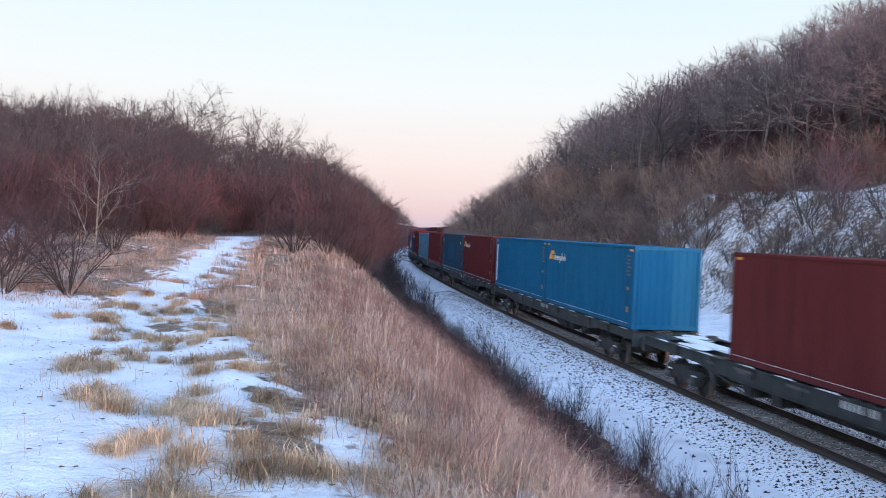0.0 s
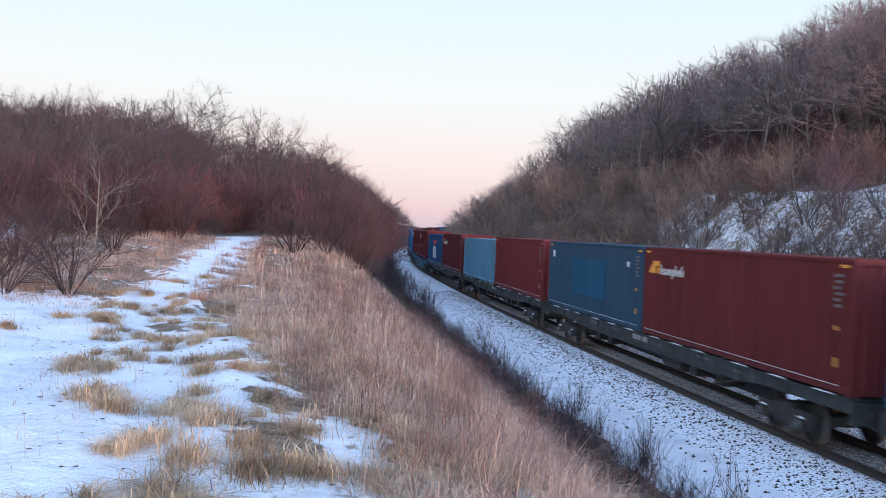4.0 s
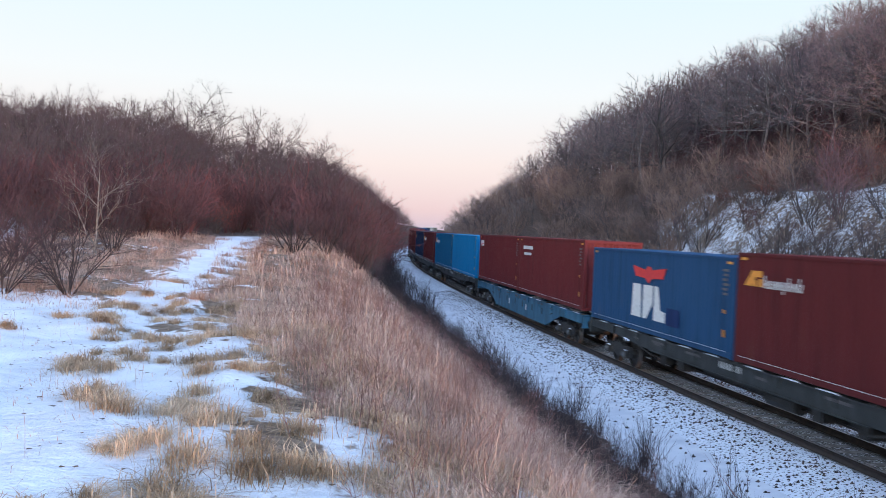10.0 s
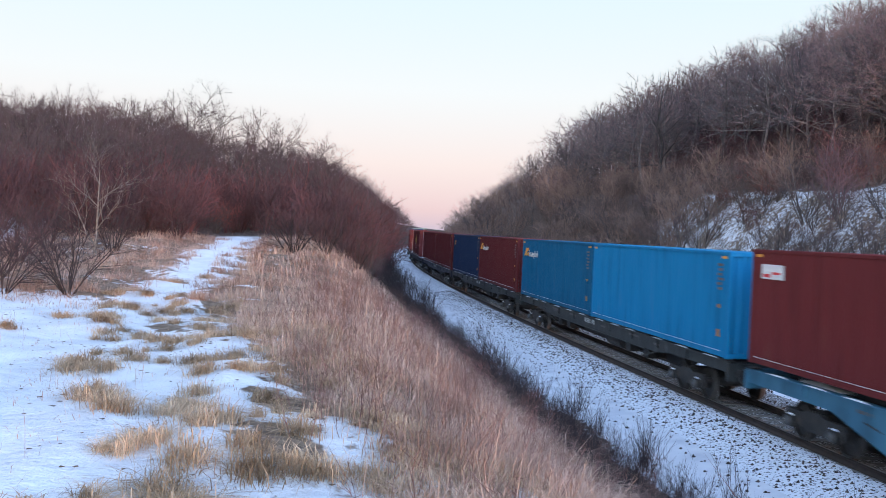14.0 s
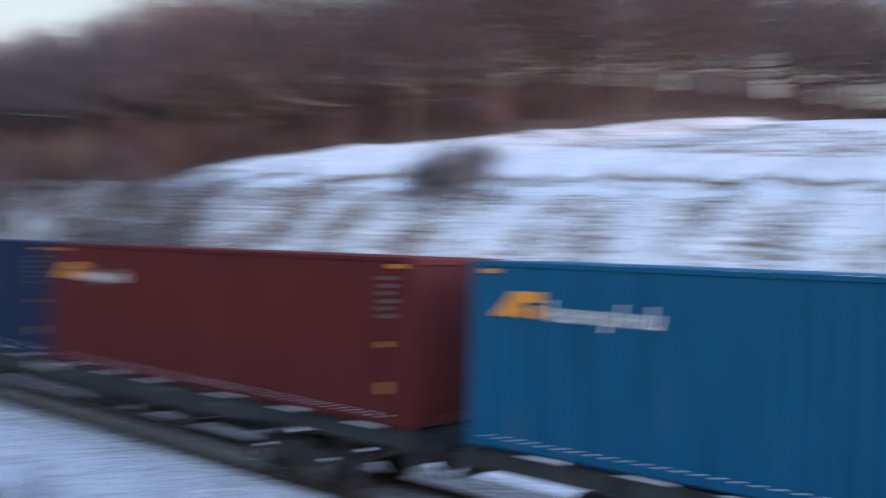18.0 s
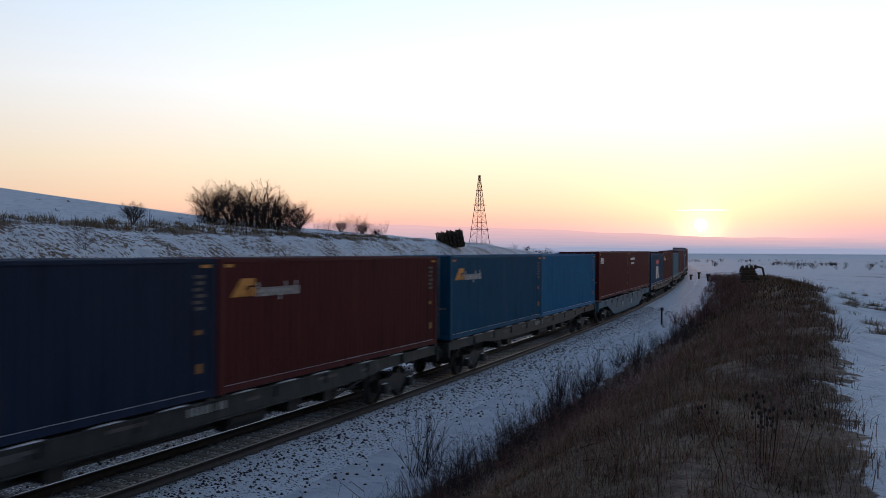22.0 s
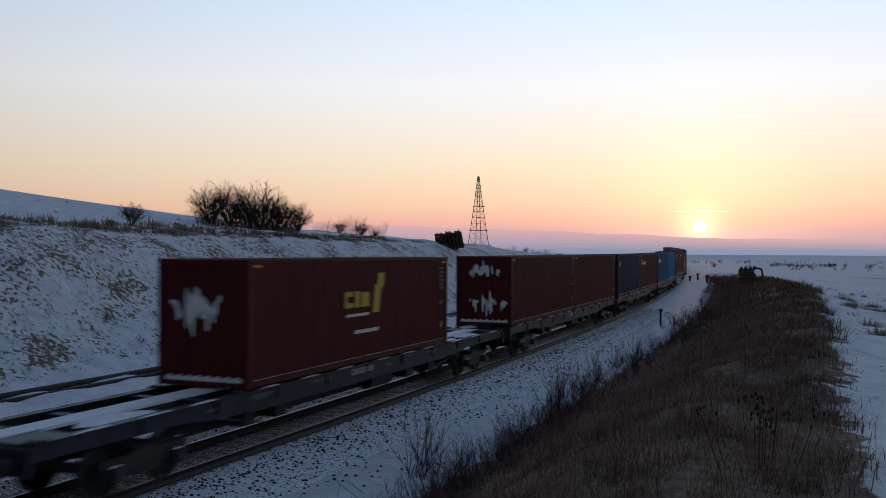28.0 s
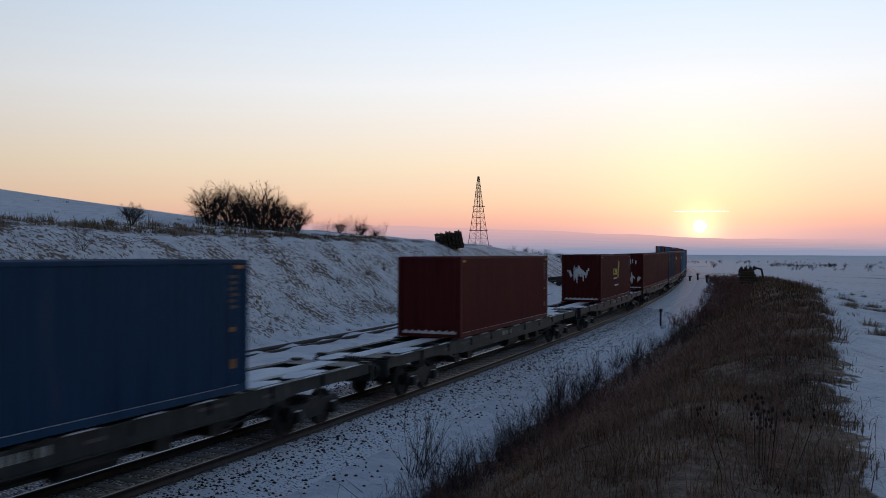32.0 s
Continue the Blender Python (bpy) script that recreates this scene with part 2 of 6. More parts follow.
RED_TWIG = material("red_dogwood_twigs", [(0.3, (0.055, 0.022, 0.022)), (0.5, (0.085, 0.034, 0.033)), (0.72, (0.17, 0.050, 0.046))], scale=0.3, rough=0.85, random_tint=0.3)
DOGWOOD = material("bright_dogwood_twigs", [(0.3, (0.13, 0.028, 0.020)), (0.7, (0.26, 0.060, 0.040))], scale=0.6, rough=0.85, random_tint=0.25)
OLIVE_TWIG = material("olive_brown_twigs", [(0.3, (0.10, 0.062, 0.048)), (0.7, (0.235, 0.150, 0.114))], scale=0.35, rough=0.9, random_tint=0.25)
DRY_GRASS = material("dry_straw_grass", [(0.32, (0.21, 0.120, 0.088)), (0.46, (0.41, 0.255, 0.198)), (0.58, (0.52, 0.36, 0.275)), (0.72, (0.60, 0.455, 0.35))], scale=1.1, rough=0.9, random_tint=0.35, island=True, spec=0.2)
TUFT = material("matted_yellow_grass", [(0.32, (0.19, 0.125, 0.075)), (0.5, (0.46, 0.315, 0.20)), (0.68, (0.66, 0.49, 0.34))], scale=2.2, rough=0.9, random_tint=0.4, island=True, spec=0.2)
BROWN_SHADED_GRASS = material("dead_brown_shaded_grass", [(0.32, (0.070, 0.040, 0.025)), (0.5, (0.155, 0.092, 0.057)), (0.68, (0.26, 0.165, 0.102))], scale=0.9, rough=0.9, random_tint=0.35, island=True, spec=0.2)
WEED = material("dead_weed_stalks", [(0.3, (0.12, 0.05, 0.042)), (0.7, (0.27, 0.13, 0.105))], scale=1.5, rough=0.9, random_tint=0.3, island=True)
WEED_GRASS = material("withered_brown_grass", [(0.3, (0.12, 0.085, 0.05)), (0.5, (0.22, 0.16, 0.10)), (0.7, (0.33, 0.25, 0.16))], scale=0.8, rough=0.9, random_tint=0.35, island=True, spec=0.2)
DARK_TWIG = material("dark_wet_twigs", [(0.3, (0.025, 0.016, 0.015)), (0.7, (0.065, 0.042, 0.038))], scale=1.2, rough=0.9, random_tint=0.3)
DITCH_TWIG = material("brown_black_brambles", [(0.3, (0.018, 0.010, 0.010)), (0.5, (0.045, 0.025, 0.023)), (0.7, (0.085, 0.05, 0.04))], scale=1.0, rough=0.9, random_tint=0.35, island=True)
LEAF = material("dead_brown_leaves", [(0.3, (0.05, 0.033, 0.022)), (0.7, (0.17, 0.115, 0.075))], scale=3, rough=0.9, random_tint=0.4, island=True)
STONE = material("dark_loose_stone", [(0.3, (0.028, 0.020, 0.018)), (0.7, (0.11, 0.082, 0.074))], scale=3, rough=0.9, random_tint=0.4, island=True)


# Far haze and cloud light are put in as emission, not cast by lamps.
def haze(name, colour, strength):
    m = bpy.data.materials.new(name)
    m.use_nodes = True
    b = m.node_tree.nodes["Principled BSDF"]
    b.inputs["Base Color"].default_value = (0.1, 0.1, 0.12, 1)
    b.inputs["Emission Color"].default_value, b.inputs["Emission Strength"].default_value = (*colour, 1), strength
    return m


HAZE_GLOWS = [haze("glowing_evening_haze", (5.0 - 3.0 * f, 3.05 - 0.85 * f, 3.1), 1.0) for f in (0, 0.16, 0.32, 0.48, 0.64, 0.82, 1.0)]
CLOUD_GLOW = haze("glowing_cloud_streak", (1.0, 0.84, 0.52), 15.0)
MAST_STEEL = material("red_and_grey_mast_steel", [(0.3, (0.16, 0.07, 0.06)), (0.7, (0.24, 0.12, 0.11))], scale=0.3, rough=0.7)
OLD_WOOD = material("weathered_old_timber", [(0.3, (0.035, 0.028, 0.022)), (0.7, (0.10, 0.08, 0.062))], scale=4, rough=0.9, bump=0.4, stretch=(0.4, 3, 3))


# ---- mesh helpers ----
class Geo:
    """Vertices and faces gathered for one mesh."""

    def __init__(self):
        self.v, self.f, self.m, self.slot = [], [], [], 0

    def add(self, verts, faces):
        n = len(self.v)
        self.v += [tuple(p) for p in verts]
        self.f += [tuple(i + n for i in f) for f in faces]
        self.m += [self.slot] * len(faces)
        return self

    def box(self, x0, x1, y0, y1, z0, z1):
        v = [(x, y, z) for z in (z0, z1) for y in (y0, y1) for x in (x0, x1)]
        return self.add(v, [(0, 2, 3, 1), (4, 5, 7, 6), (0, 1, 5, 4), (2, 6, 7, 3), (0, 4, 6, 2), (1, 3, 7, 5)])

    def tube(self, a, b, r0, r1, sides=6, caps=True):
        a, b = Vector(a), Vector(b)
        d = (b - a).normalized()
        e = d.orthogonal().normalized()
        g = d.cross(e)
        ring = [(math.cos(2 * math.pi * i / sides), math.sin(2 * math.pi * i / sides)) for i in range(sides)]
        v = [a + (e * c + g * s) * r0 for c, s in ring] + [b + (e * c + g * s) * r1 for c, s in ring]
        f = [(i, (i + 1) % sides, sides + (i + 1) % sides, sides + i) for i in range(sides)]
        if caps:
            f += [tuple(reversed(range(sides))), tuple(range(sides, 2 * sides))]
        return self.add(v, f)

    def prism(self, outline, y0, y1):
        """An outline of (x, z) drawn out along y."""
        n = len(outline)
        v = [(x, y0, z) for x, z in outline] + [(x, y1, z) for x, z in outline]
        f = [((i + 1) % n, i, n + i, n + (i + 1) % n) for i in range(n)]
        return self.add(v, f + [tuple(range(n)), tuple(reversed(range(n, 2 * n)))])

    def mesh(self, name, *mats):
        me = bpy.data.meshes.new(name)
        me.from_pydata(self.v, [], self.f)
        for m in mats:
            me.materials.append(m)
        if len(mats) > 1:
            me.polygons.foreach_set("material_index", self.m)
        me.update()
        return me


def big_mesh(name, v, f, *mats):
    """A mesh from arrays of vertices and of faces that all have the same number of corners."""
    me = bpy.data.meshes.new(name)
    v, f = np.asarray(v, np.float32), np.asarray(f, np.int32)
    me.vertices.add(len(v))
    me.vertices.foreach_set("co", v.ravel())
    me.loops.add(f.size)
    me.loops.foreach_set("vertex_index", f.ravel())
    me.polygons.add(len(f))
    me.polygons.foreach_set("loop_start", np.arange(0, f.size, f.shape[1], dtype=np.int32))
    for m in mats:
        me.materials.append(m)
    me.update(calc_edges=True)
    return me


def part(name, data, parent, label=""):
    ob = new(name, data)
    ob.parent = parent
    return tagged(ob, label)


def thing(name, label, category, group="", m=None, data=None, kind=""):
    ob = tagged(new(name, data), label, category, group, kind)
    if m is not None:
        ob.matrix_world = m
    return ob


# ---- ground ----
def lerp(x, xs, ys):
    return np.interp(x, xs, ys)


def soft(x, a, b):
    t = np.clip((x - a) / (b - a), 0, 1)
    return t * t * (3 - 2 * t)


def wave(x, y, scale, seed):
    """Smooth unevenness in about -1 to 1."""
    r = np.random.RandomState(seed)
    z = np.zeros(np.broadcast(x, y).shape)
    for i in range(7):
        a, p, k = r.uniform(0, 6.28), r.uniform(0, 6.28), (0.7 + i * 0.35) / scale
        z = z + np.sin((x * np.cos(a) + y * np.sin(a)) * k * 6.28 + p) / 7
    return z * 1.8


def ground_z(u, y):
    """Height of the ground u metres to the camera's side of the track, at y."""
    x, zr, c = track_at_y(y)
    X = x - u / c
    near = lerp(y, [-400, -200, -120, -60, -30, -8, 0, 8, 18, 30, 42, 60, 90, 140, 220, 400], [-4.0, -2.4, -0.4, 1.5, 2.25, 2.8, 2.92, 2.92, 3.0, 3.4, 4.15, 5.0, 6.9, 8.6, 9.5, 9.5])
    far = lerp(y, [-400, -250, -150, -95, -60, -25, -7, 7, 21, 50, 80, 150, 300], [-3, -0.5, 2.6, 4.4, 4.7, 5.4, 6.1, 6.7, 7.6, 9.0, 10.2, 12.5, 15])
    # camera's side: shoulder, foot of the bank, bank, top
    strip = zr - 0.42 - 0.16 * soft(u, 3.0, 5.5)
    foot, brow = lerp(y, [70, 130], [5.6, 3.6]), lerp(y, [70, 130], [12.4, 9.0])
    zn = strip + (near - strip) * soft((u - foot) / (brow - foot), 0, 1) ** 0.9
    hill = soft(y, 60, 150) * (1 - soft(y, 170, 260)) * 5 * soft(u, 18, 70) + soft(y, 34, 60) * 0.9 * soft(u, 17, 26)
    drop = soft(-y, 6, 110) * -2.6 * soft(u, 13.5, 46) - soft(-y, -20, 30) * 0.35 * soft(u, 13, 16)
    zn = zn + np.where(u > 12, hill + drop, 0)
    # other side: flat old track bed, cut slope, field and hill above it
    bed = zr - 0.45 - 0.25 * soft(-u, 4, 9)
    foot, brow = lerp(y, [88, 140], [13.6, 4.2]), lerp(y, [88, 140], [25.5, 17.0])
    zf = bed + (far - bed) * soft((-u - foot) / (brow - foot), 0, 1)
    rise = lerp(y, [-140, -100, -69, -37, 0, 30, 50, 66, 85, 400], [0.0, 0.05, 0.115, 0.117, 0.120, 0.135, 0.17, 0.33, 0.50, 0.50])
    run = lerp(y, [-140, 40, 50, 66, 85, 400], [72, 72, 66, 34, 22, 22])
    back = np.maximum(-u - 25, 0)
    zf = zf + rise * run * np.where(back < run, back / run, 1.0) + 0.07 * np.clip(back - run, 0, 70) * soft(y, -15, 25)
    z = np.where(u > 0, zn, zf)
    z = np.where(np.abs(u) < 2.4, zr - 0.55, z)
    # the plain towards the sun falls away to the valley
    dist = np.sqrt(X ** 2 + y ** 2)
    plain = lerp(dist, [0, 150, 300, 700, 1500, 5000], [0, 0, -2.5, -10, -22, -26])
    toward = soft(-y, 110, 330)
    z = z * (1 - toward) + (np.minimum(z, 0.2) * 0.3 - 1.4 + plain) * toward
    away = soft(dist, 380, 900) * soft(y, -50, 200)
    z = z * (1 - away) - 14 * away
    rough = 0.05 + 0.10 * soft(np.abs(u), 6, 14)
    z = z + np.where(np.abs(u) > 2.2, (wave(X, y, 3.1, 3) * 0.5 + wave(X, y, 9.0, 4)) * rough * soft(np.abs(u), 2.4, 5), 0)
    return z


def place(u, y):
    """World place on the ground."""
    y = np.asarray(y, float)
    x, _, c = track_at_y(y)
    return np.stack(np.broadcast_arrays(x - u / c, y, ground_z(np.asarray(u, float), y)), -1)


def spread(core, step, growth, end):
    """Even steps out to core, then growing ones out to end."""
    a = list(np.arange(0, core, step))
    while a[-1] < end:
        step *= growth
        a.append(a[-1] + step)
    return np.array(a)


def field_edge(bearing):
    """How far off the woods begin behind the upper field, by compass bearing."""
    return np.interp(bearing, [0, 20, 24, 28, 41, 50, 58, 66, 90], [58, 60, 70, 72, 74, 83, 97, 112, 112])


def build_ground():
    h = spread(30, 0.5, 1.17, 4200)
    us = np.concatenate([-h[:0:-1], h])
    g = spread(60, 0.7, 1.07, 4200)
    ys = np.concatenate([-g[:0:-1], g])
    U, Y = np.meshgrid(us, ys)
    P = place(U, Y)
    nu, ny = len(us), len(ys)
    idx = np.arange(nu * ny).reshape(ny, nu)
    f = np.stack([idx[:-1, :-1], idx[1:, :-1], idx[1:, 1:], idx[:-1, 1:]], -1).reshape(-1, 4)
    me = big_mesh("ground", P.reshape(-1, 3), f, GROUND)
    me.polygons.foreach_set("use_smooth", np.ones(len(f), bool))
    # where plants show through the snow, and where dead leaves lie under the trees
    ragged = 1.2 * wave(P[..., 0], Y, 2.6, 14) * soft(Y, -2, 5) + 0.35 * wave(P[..., 0], Y, 1.7, 15)
    top = np.interp(Y, [-90, -50, -3, 0, 4, 8, 12, 18, 30, 50], [0.1, 0.3, 0.35, -0.2, -0.9, -0.6, 0.3, 1.3, 1.9, 1.9])
    bank = soft(U + 0.5 * ragged, 4.9, 6.0) * (1 - soft(U + ragged - top, 12.2 - 0.8 * soft(Y, -2, 5), 13.3)) * soft(Y, -190, -140)
    veg = 0.17 + 0.12 * soft(Y, -8, 2) * (1 - soft(Y, 30, 45)) * soft(U, 12, 13) + 0.95 * bank
    veg = np.maximum(veg, soft(U, 11, 12.6) * (1 - soft(U - top, 13.4, 14.6)) * 0.42 * soft(Y, -6, 4) * (1 - soft(Y, 34, 44)))
    veg = np.maximum(veg, soft(U + 0.4 * ragged, 16.2, 17.2) * (1 - soft(U, 24, 27)) * 0.66 * soft(Y + ragged, 18.5, 22))
    veg = np.maximum(veg, soft(-U, 13.5, 16) * (1 - soft(-U, 23.5, 25)) * (0.475 + 0.04 * wave(P[..., 0], Y, 7.0, 21) + 0.07 * soft(Y, 25, 55)))
    veg = np.maximum(veg, soft(-U, 23.2, 24.4) * (1 - soft(-U, 27, 31)) * (0.50 + 0.22 * wave(P[..., 0], Y, 11.0, 23)))
    veg = np.maximum(veg, soft(-U, 42, 48) * (1 - soft(-U, 76, 84)) * 0.50 * soft(Y, -2, 16))
    veg = np.maximum(veg, soft(U, 14, 18) * 0.30 * soft(-Y, 4, 14) * (1 - soft(-Y, 90, 140)))
    veg = np.maximum(veg, soft(-Y, 110, 180) * (0.30 + 0.22 * wave(P[..., 0] * 0.4, Y, 55.0, 31)))
    litter = soft(Y, 42, 54) * soft(U, 9.5, 12) * (1 - soft(U, 14.4, 15.2) * (1 - soft(U, 17, 18)) * (1 - soft(Y, 47, 52)))
    litter = np.maximum(litter, soft(Y, 52, 70) * soft(U, 5.8, 8))
    bearing, dist = np.degrees(np.arctan2(P[..., 0], Y)), np.hypot(P[..., 0], Y)
    edge = field_edge(bearing)
    litter = np.maximum(litter, soft(-U, 22, 28) * soft(dist, edge - 1.5, edge + 1.5) * soft(bearing, -5, 5) * (1 - soft(bearing, 84, 88)))
    litter = np.maximum(litter, soft(-U, 14, 17) * soft(Y, 80, 100) * (1 - soft(bearing, 20, 26)))
    litter = np.maximum(litter, soft(-U, 3.6, 6.5) * soft(Y, 92, 118) * (1 - soft(bearing, 20, 26)))
    litter = np.maximum(litter, soft(U, 3.4, 5.4) * soft(Y, 84, 110))
    li = me.attributes.new("litter", "FLOAT", "POINT")
    li.data.foreach_set("value", np.clip(litter, 0, 1).ravel().astype(np.float32))
    at = me.attributes.new("veg", "FLOAT", "POINT")
    at.data.foreach_set("value", veg.ravel().astype(np.float32))
    thing("ground", "snow-covered ground with dry grass showing through on the banks", "ground", data=me, kind="structure")


build_ground()
# ---- the railway ----
def sweep(profile, s0, s1, step, name, *mats, slots=None):
    """A closed profile of (lateral, up) drawn along the track."""
    ss = np.arange(s0, s1 + 0.1, step)
    n = len(profile)
    v = np.concatenate([np.stack([on_track(s, a, b) for a, b in profile]) for s in ss])
    base = np.arange(len(ss) - 1)[:, None] * n
    i = np.arange(n)[None, :]
    j = (i + 1) % n
    f = np.stack([base + i, base + j, base + n + j, base + n + i], -1).reshape(-1, 4)
    me = big_mesh(name, v, f, *mats)
    if slots:
        me.polygons.foreach_set("material_index", np.tile(np.array(slots, np.int32), len(ss) - 1))
    return me


def build_track():
    thing("ballast", "grey stone ballast dusted with snow", "ballast", kind="structure",
          data=sweep([(0.84, -0.188), (1.0, -0.164), (1.75, -0.185), (2.6, -0.36), (4.0, -0.66), (-4.2, -0.66), (-2.4, -0.24), (-0.72, -0.185)], -380, 390, 2.0, "ballast", BALLAST, SNOWY_STONE, slots=[1, 1, 1, 1, 1, 0, 0, 0]))
    track = thing("railway_track", "single railway track with rusty rails on snowy sleepers", "railway track", kind="structure")
    for lat in (0.75, -0.75):
        p = [(lat + a, b) for a, b in ((-0.036, 0.0), (0.036, 0.0), (0.036, -0.035), (0.009, -0.05), (0.009, -0.13), (0.07, -0.155), (0.07, -0.17), (-0.07, -0.17), (-0.07, -0.155), (-0.009, -0.13), (-0.009, -0.05), (-0.036, -0.035))]
        part("rail", sweep(p, -380, 390, 2.0, "rail", RAIL_SIDE, RAIL_TOP, slots=[1] + [0] * 11), track, "rusty rail with a polished head")


    step = 0.6
    for i in range(300):
        s = -62 + i * step
        o = part("sleeper", SLEEPER_MESH, track)
        o.matrix_world = Matrix.Translation(on_track(s, 0, -0.193)) @ Matrix.Rotation(math.pi / 2 - heading(s), 4, "Z")


SLEEPER_MESH = Geo().prism([(-0.13, -0.2), (0.13, -0.2), (0.115, 0.018), (-0.115, 0.018)], -1.3, 1.3).mesh("sleeper", SLEEPER)
build_track()

# ---- the train ----
PITCH, DECK = 25.75, 1.44


def travelled(t):
    return 9.7588 * t + 0.00222 * (t - 16) ** 2


def ride(s):
    """The pose of a car whose middle is s metres along the track: x runs with the train."""
    a, b = on_track(s - 8.5), on_track(s + 8.5)
    o, x = Vector((a + b) / 2), Vector(b - a).normalized()
    y = Vector((0, 0, 1)).cross(x).normalized()
    m = Matrix((x, y, x.cross(y))).transposed().to_4x4()
    return Matrix.Translation(o) @ m


MOVERS = []
TIMES = [i * 0.5 for i in range(65)]


def corrugated(L, z0, z1, y, out, pitch=0.278, depth=0.034):
    """A trapezoid-folded wall along x at y; out is +1 or -1."""
    g = Geo()
    n = int(L / pitch)
    p = L / n
    pts = []
    for i in range(n):
        x = -L / 2 + i * p
        pts += [(x, 0), (x + p * 0.26, 0), (x + p * 0.5, -depth), (x + p * 0.76, -depth)]
    pts.append((L / 2, 0))
    v = [(x, y + out * d, z) for x, d in pts for z in (z0, z1)]
    f = [(2 * i, 2 * i + 2, 2 * i + 3, 2 * i + 1) if out < 0 else (2 * i + 1, 2 * i + 3, 2 * i + 2, 2 * i) for i in range(len(pts) - 1)]
    return g.add(v, f)


def turned(g, quarter):
    """The same faces with x and y exchanged by a turn about z."""
    c, s = [(1, 0), (0, 1), (-1, 0), (0, -1)][quarter]
    g.v = [(x * c - y * s, x * s + y * c, z) for x, y, z in g.v]
    return g


def container(paint, label, h=2.892, doors=-1, mark=None, snow_top=True, frosted=0):
    """A 40-foot container round the point under its middle; x is its length."""
    L, W = 12.192, 2.438
    box = thing("shipping_container", label, "container", "containers on the train")
    a, b, z0, z1 = L / 2, W / 2, 0.0, h
    for side in (1, -1):
        part("side_wall", corrugated(L - 0.3, z0 + 0.16, z1 - 0.07, side * (b - 0.012), side).mesh("side_wall", paint), box)
        part("top_rail", Geo().box(-a + 0.15, a - 0.15, side * b - 0.035 * (side > 0) - 0.0 * side, side * b + 0.035 * (side < 0), z1 - 0.075, z1 - 0.012).mesh("top_rail", paint), box)
        part("bottom_rail", Geo().box(-a + 0.15, a - 0.15, min(side * b, side * (b - 0.06)), max(side * b, side * (b - 0.06)), z0 + 0.02, z0 + 0.17).mesh("bottom_rail", paint), box)
        g = Geo()
        n = 43
        for i in range(n):
            x = -a + 0.3 + i * (L - 0.6) / n
            g.box(x, x + 0.11, side * b - 0.012, side * b + 0.008, z0 + 0.168, z0 + 0.181)
        tagged(part("snow_line", g.mesh("snow_line", SNOW), box, "snow lying in the folds of the wall's foot"), kind="stuff")
    r = part("roof", corrugated(L - 0.3, -b + 0.04, b - 0.04, 0, 1).mesh("roof", paint), box)
    r.matrix_local = Matrix.Translation((0, 0, z1 - 0.03)) @ Matrix.Rotation(radians(-90), 4, "X")
    if snow_top:
        n = 24
        v = [(-a + 0.1 + (L - 0.2) * i / n, y * (b - 0.03 - 0.02 * ((i * 7) % 5) / 4), z1 - 0.06) for y in (-1, 1) for i in range(n + 1)]
        v += [(x, y * 0.82, z1 - 0.022 + 0.012 * ((i * 5) % 7) / 6) for i, (x, y, z) in enumerate(v)]
        m = n + 1
        f = [(i, i + 1, 2 * m + i + 1, 2 * m + i) for i in range(n)] + [(2 * m + i, 2 * m + i + 1, 3 * m + i + 1, 3 * m + i) for i in range(n)] + [(3 * m + i, 3 * m + i + 1, m + i + 1, m + i) for i in range(n)]
        part("roof_snow", Geo().add(v, f).mesh("roof_snow", SNOW), box, "thin snow lying on the roof")
    if frosted:
        r = random.Random(len(MOVERS))
        x = -a + 0.002
        if frosted > 1:
            rows = ((0.22, h * 0.62, 0.62, 0.52), (0.3, h * 0.62, 0.30, 0.50)) if frosted == 2 else ((0.1, h * 0.80, 0.9, 0.30), (-0.2, h * 0.30, 0.8, 0.45))
            for y0, zc, wide, tall in rows:
                for k in range(26):
                    y = -1.0 + k * 0.08
                    t = tall * math.exp(-((y - y0) / wide) ** 2 * 1.4) * r.uniform(0.15, 1.2)
                    if t < 0.05 or r.random() < 0.2 and abs(y - y0) > 0.25:
                        continue
                    w, c = r.uniform(0.03, 0.058), zc + r.uniform(-0.4, 0.4) * tall
                    o = [(y - w * r.uniform(0.5, 1), c - t), (y + w * r.uniform(0.3, 0.8), c - t * r.uniform(0.8, 1)), (y + w, c - t * 0.3), (y + w * r.uniform(0.6, 1.1), c + t * 0.5), (y + w * 0.4, c + t), (y - w * r.uniform(0.5, 1), c + t * r.uniform(0.6, 0.95)), (y - w, c)]
                    v = [(x, p, q) for p, q in o] + [(x - 0.014, y, c)]
                    part("end_snow", Geo().add(v, [((m + 1) % 7, m, 7) for m in range(7)]).mesh("end_snow", SNOW), box, "streak of snow in a fold of the end")
        v = [(x - 0.012 * (i % 2), -1.05 + i * 0.13, 0.13) for i in range(17)] + [(x - 0.002, -1.05 + i * 0.13, 0.20 + 0.07 * (i % 2)) for i in range(17)]
        part("sill_snow", Geo().add(v, [(i + 1, i, 17 + i, 18 + i) for i in range(16)]).mesh("sill_snow", SNOW), box, "snow lying in the folds over the end sill")
    part("floor", Geo().box(-a + 0.1, a - 0.1, -b + 0.06, b - 0.06, z0 + 0.12, z0 + 0.16).mesh("floor", STEEL_DARK), box)
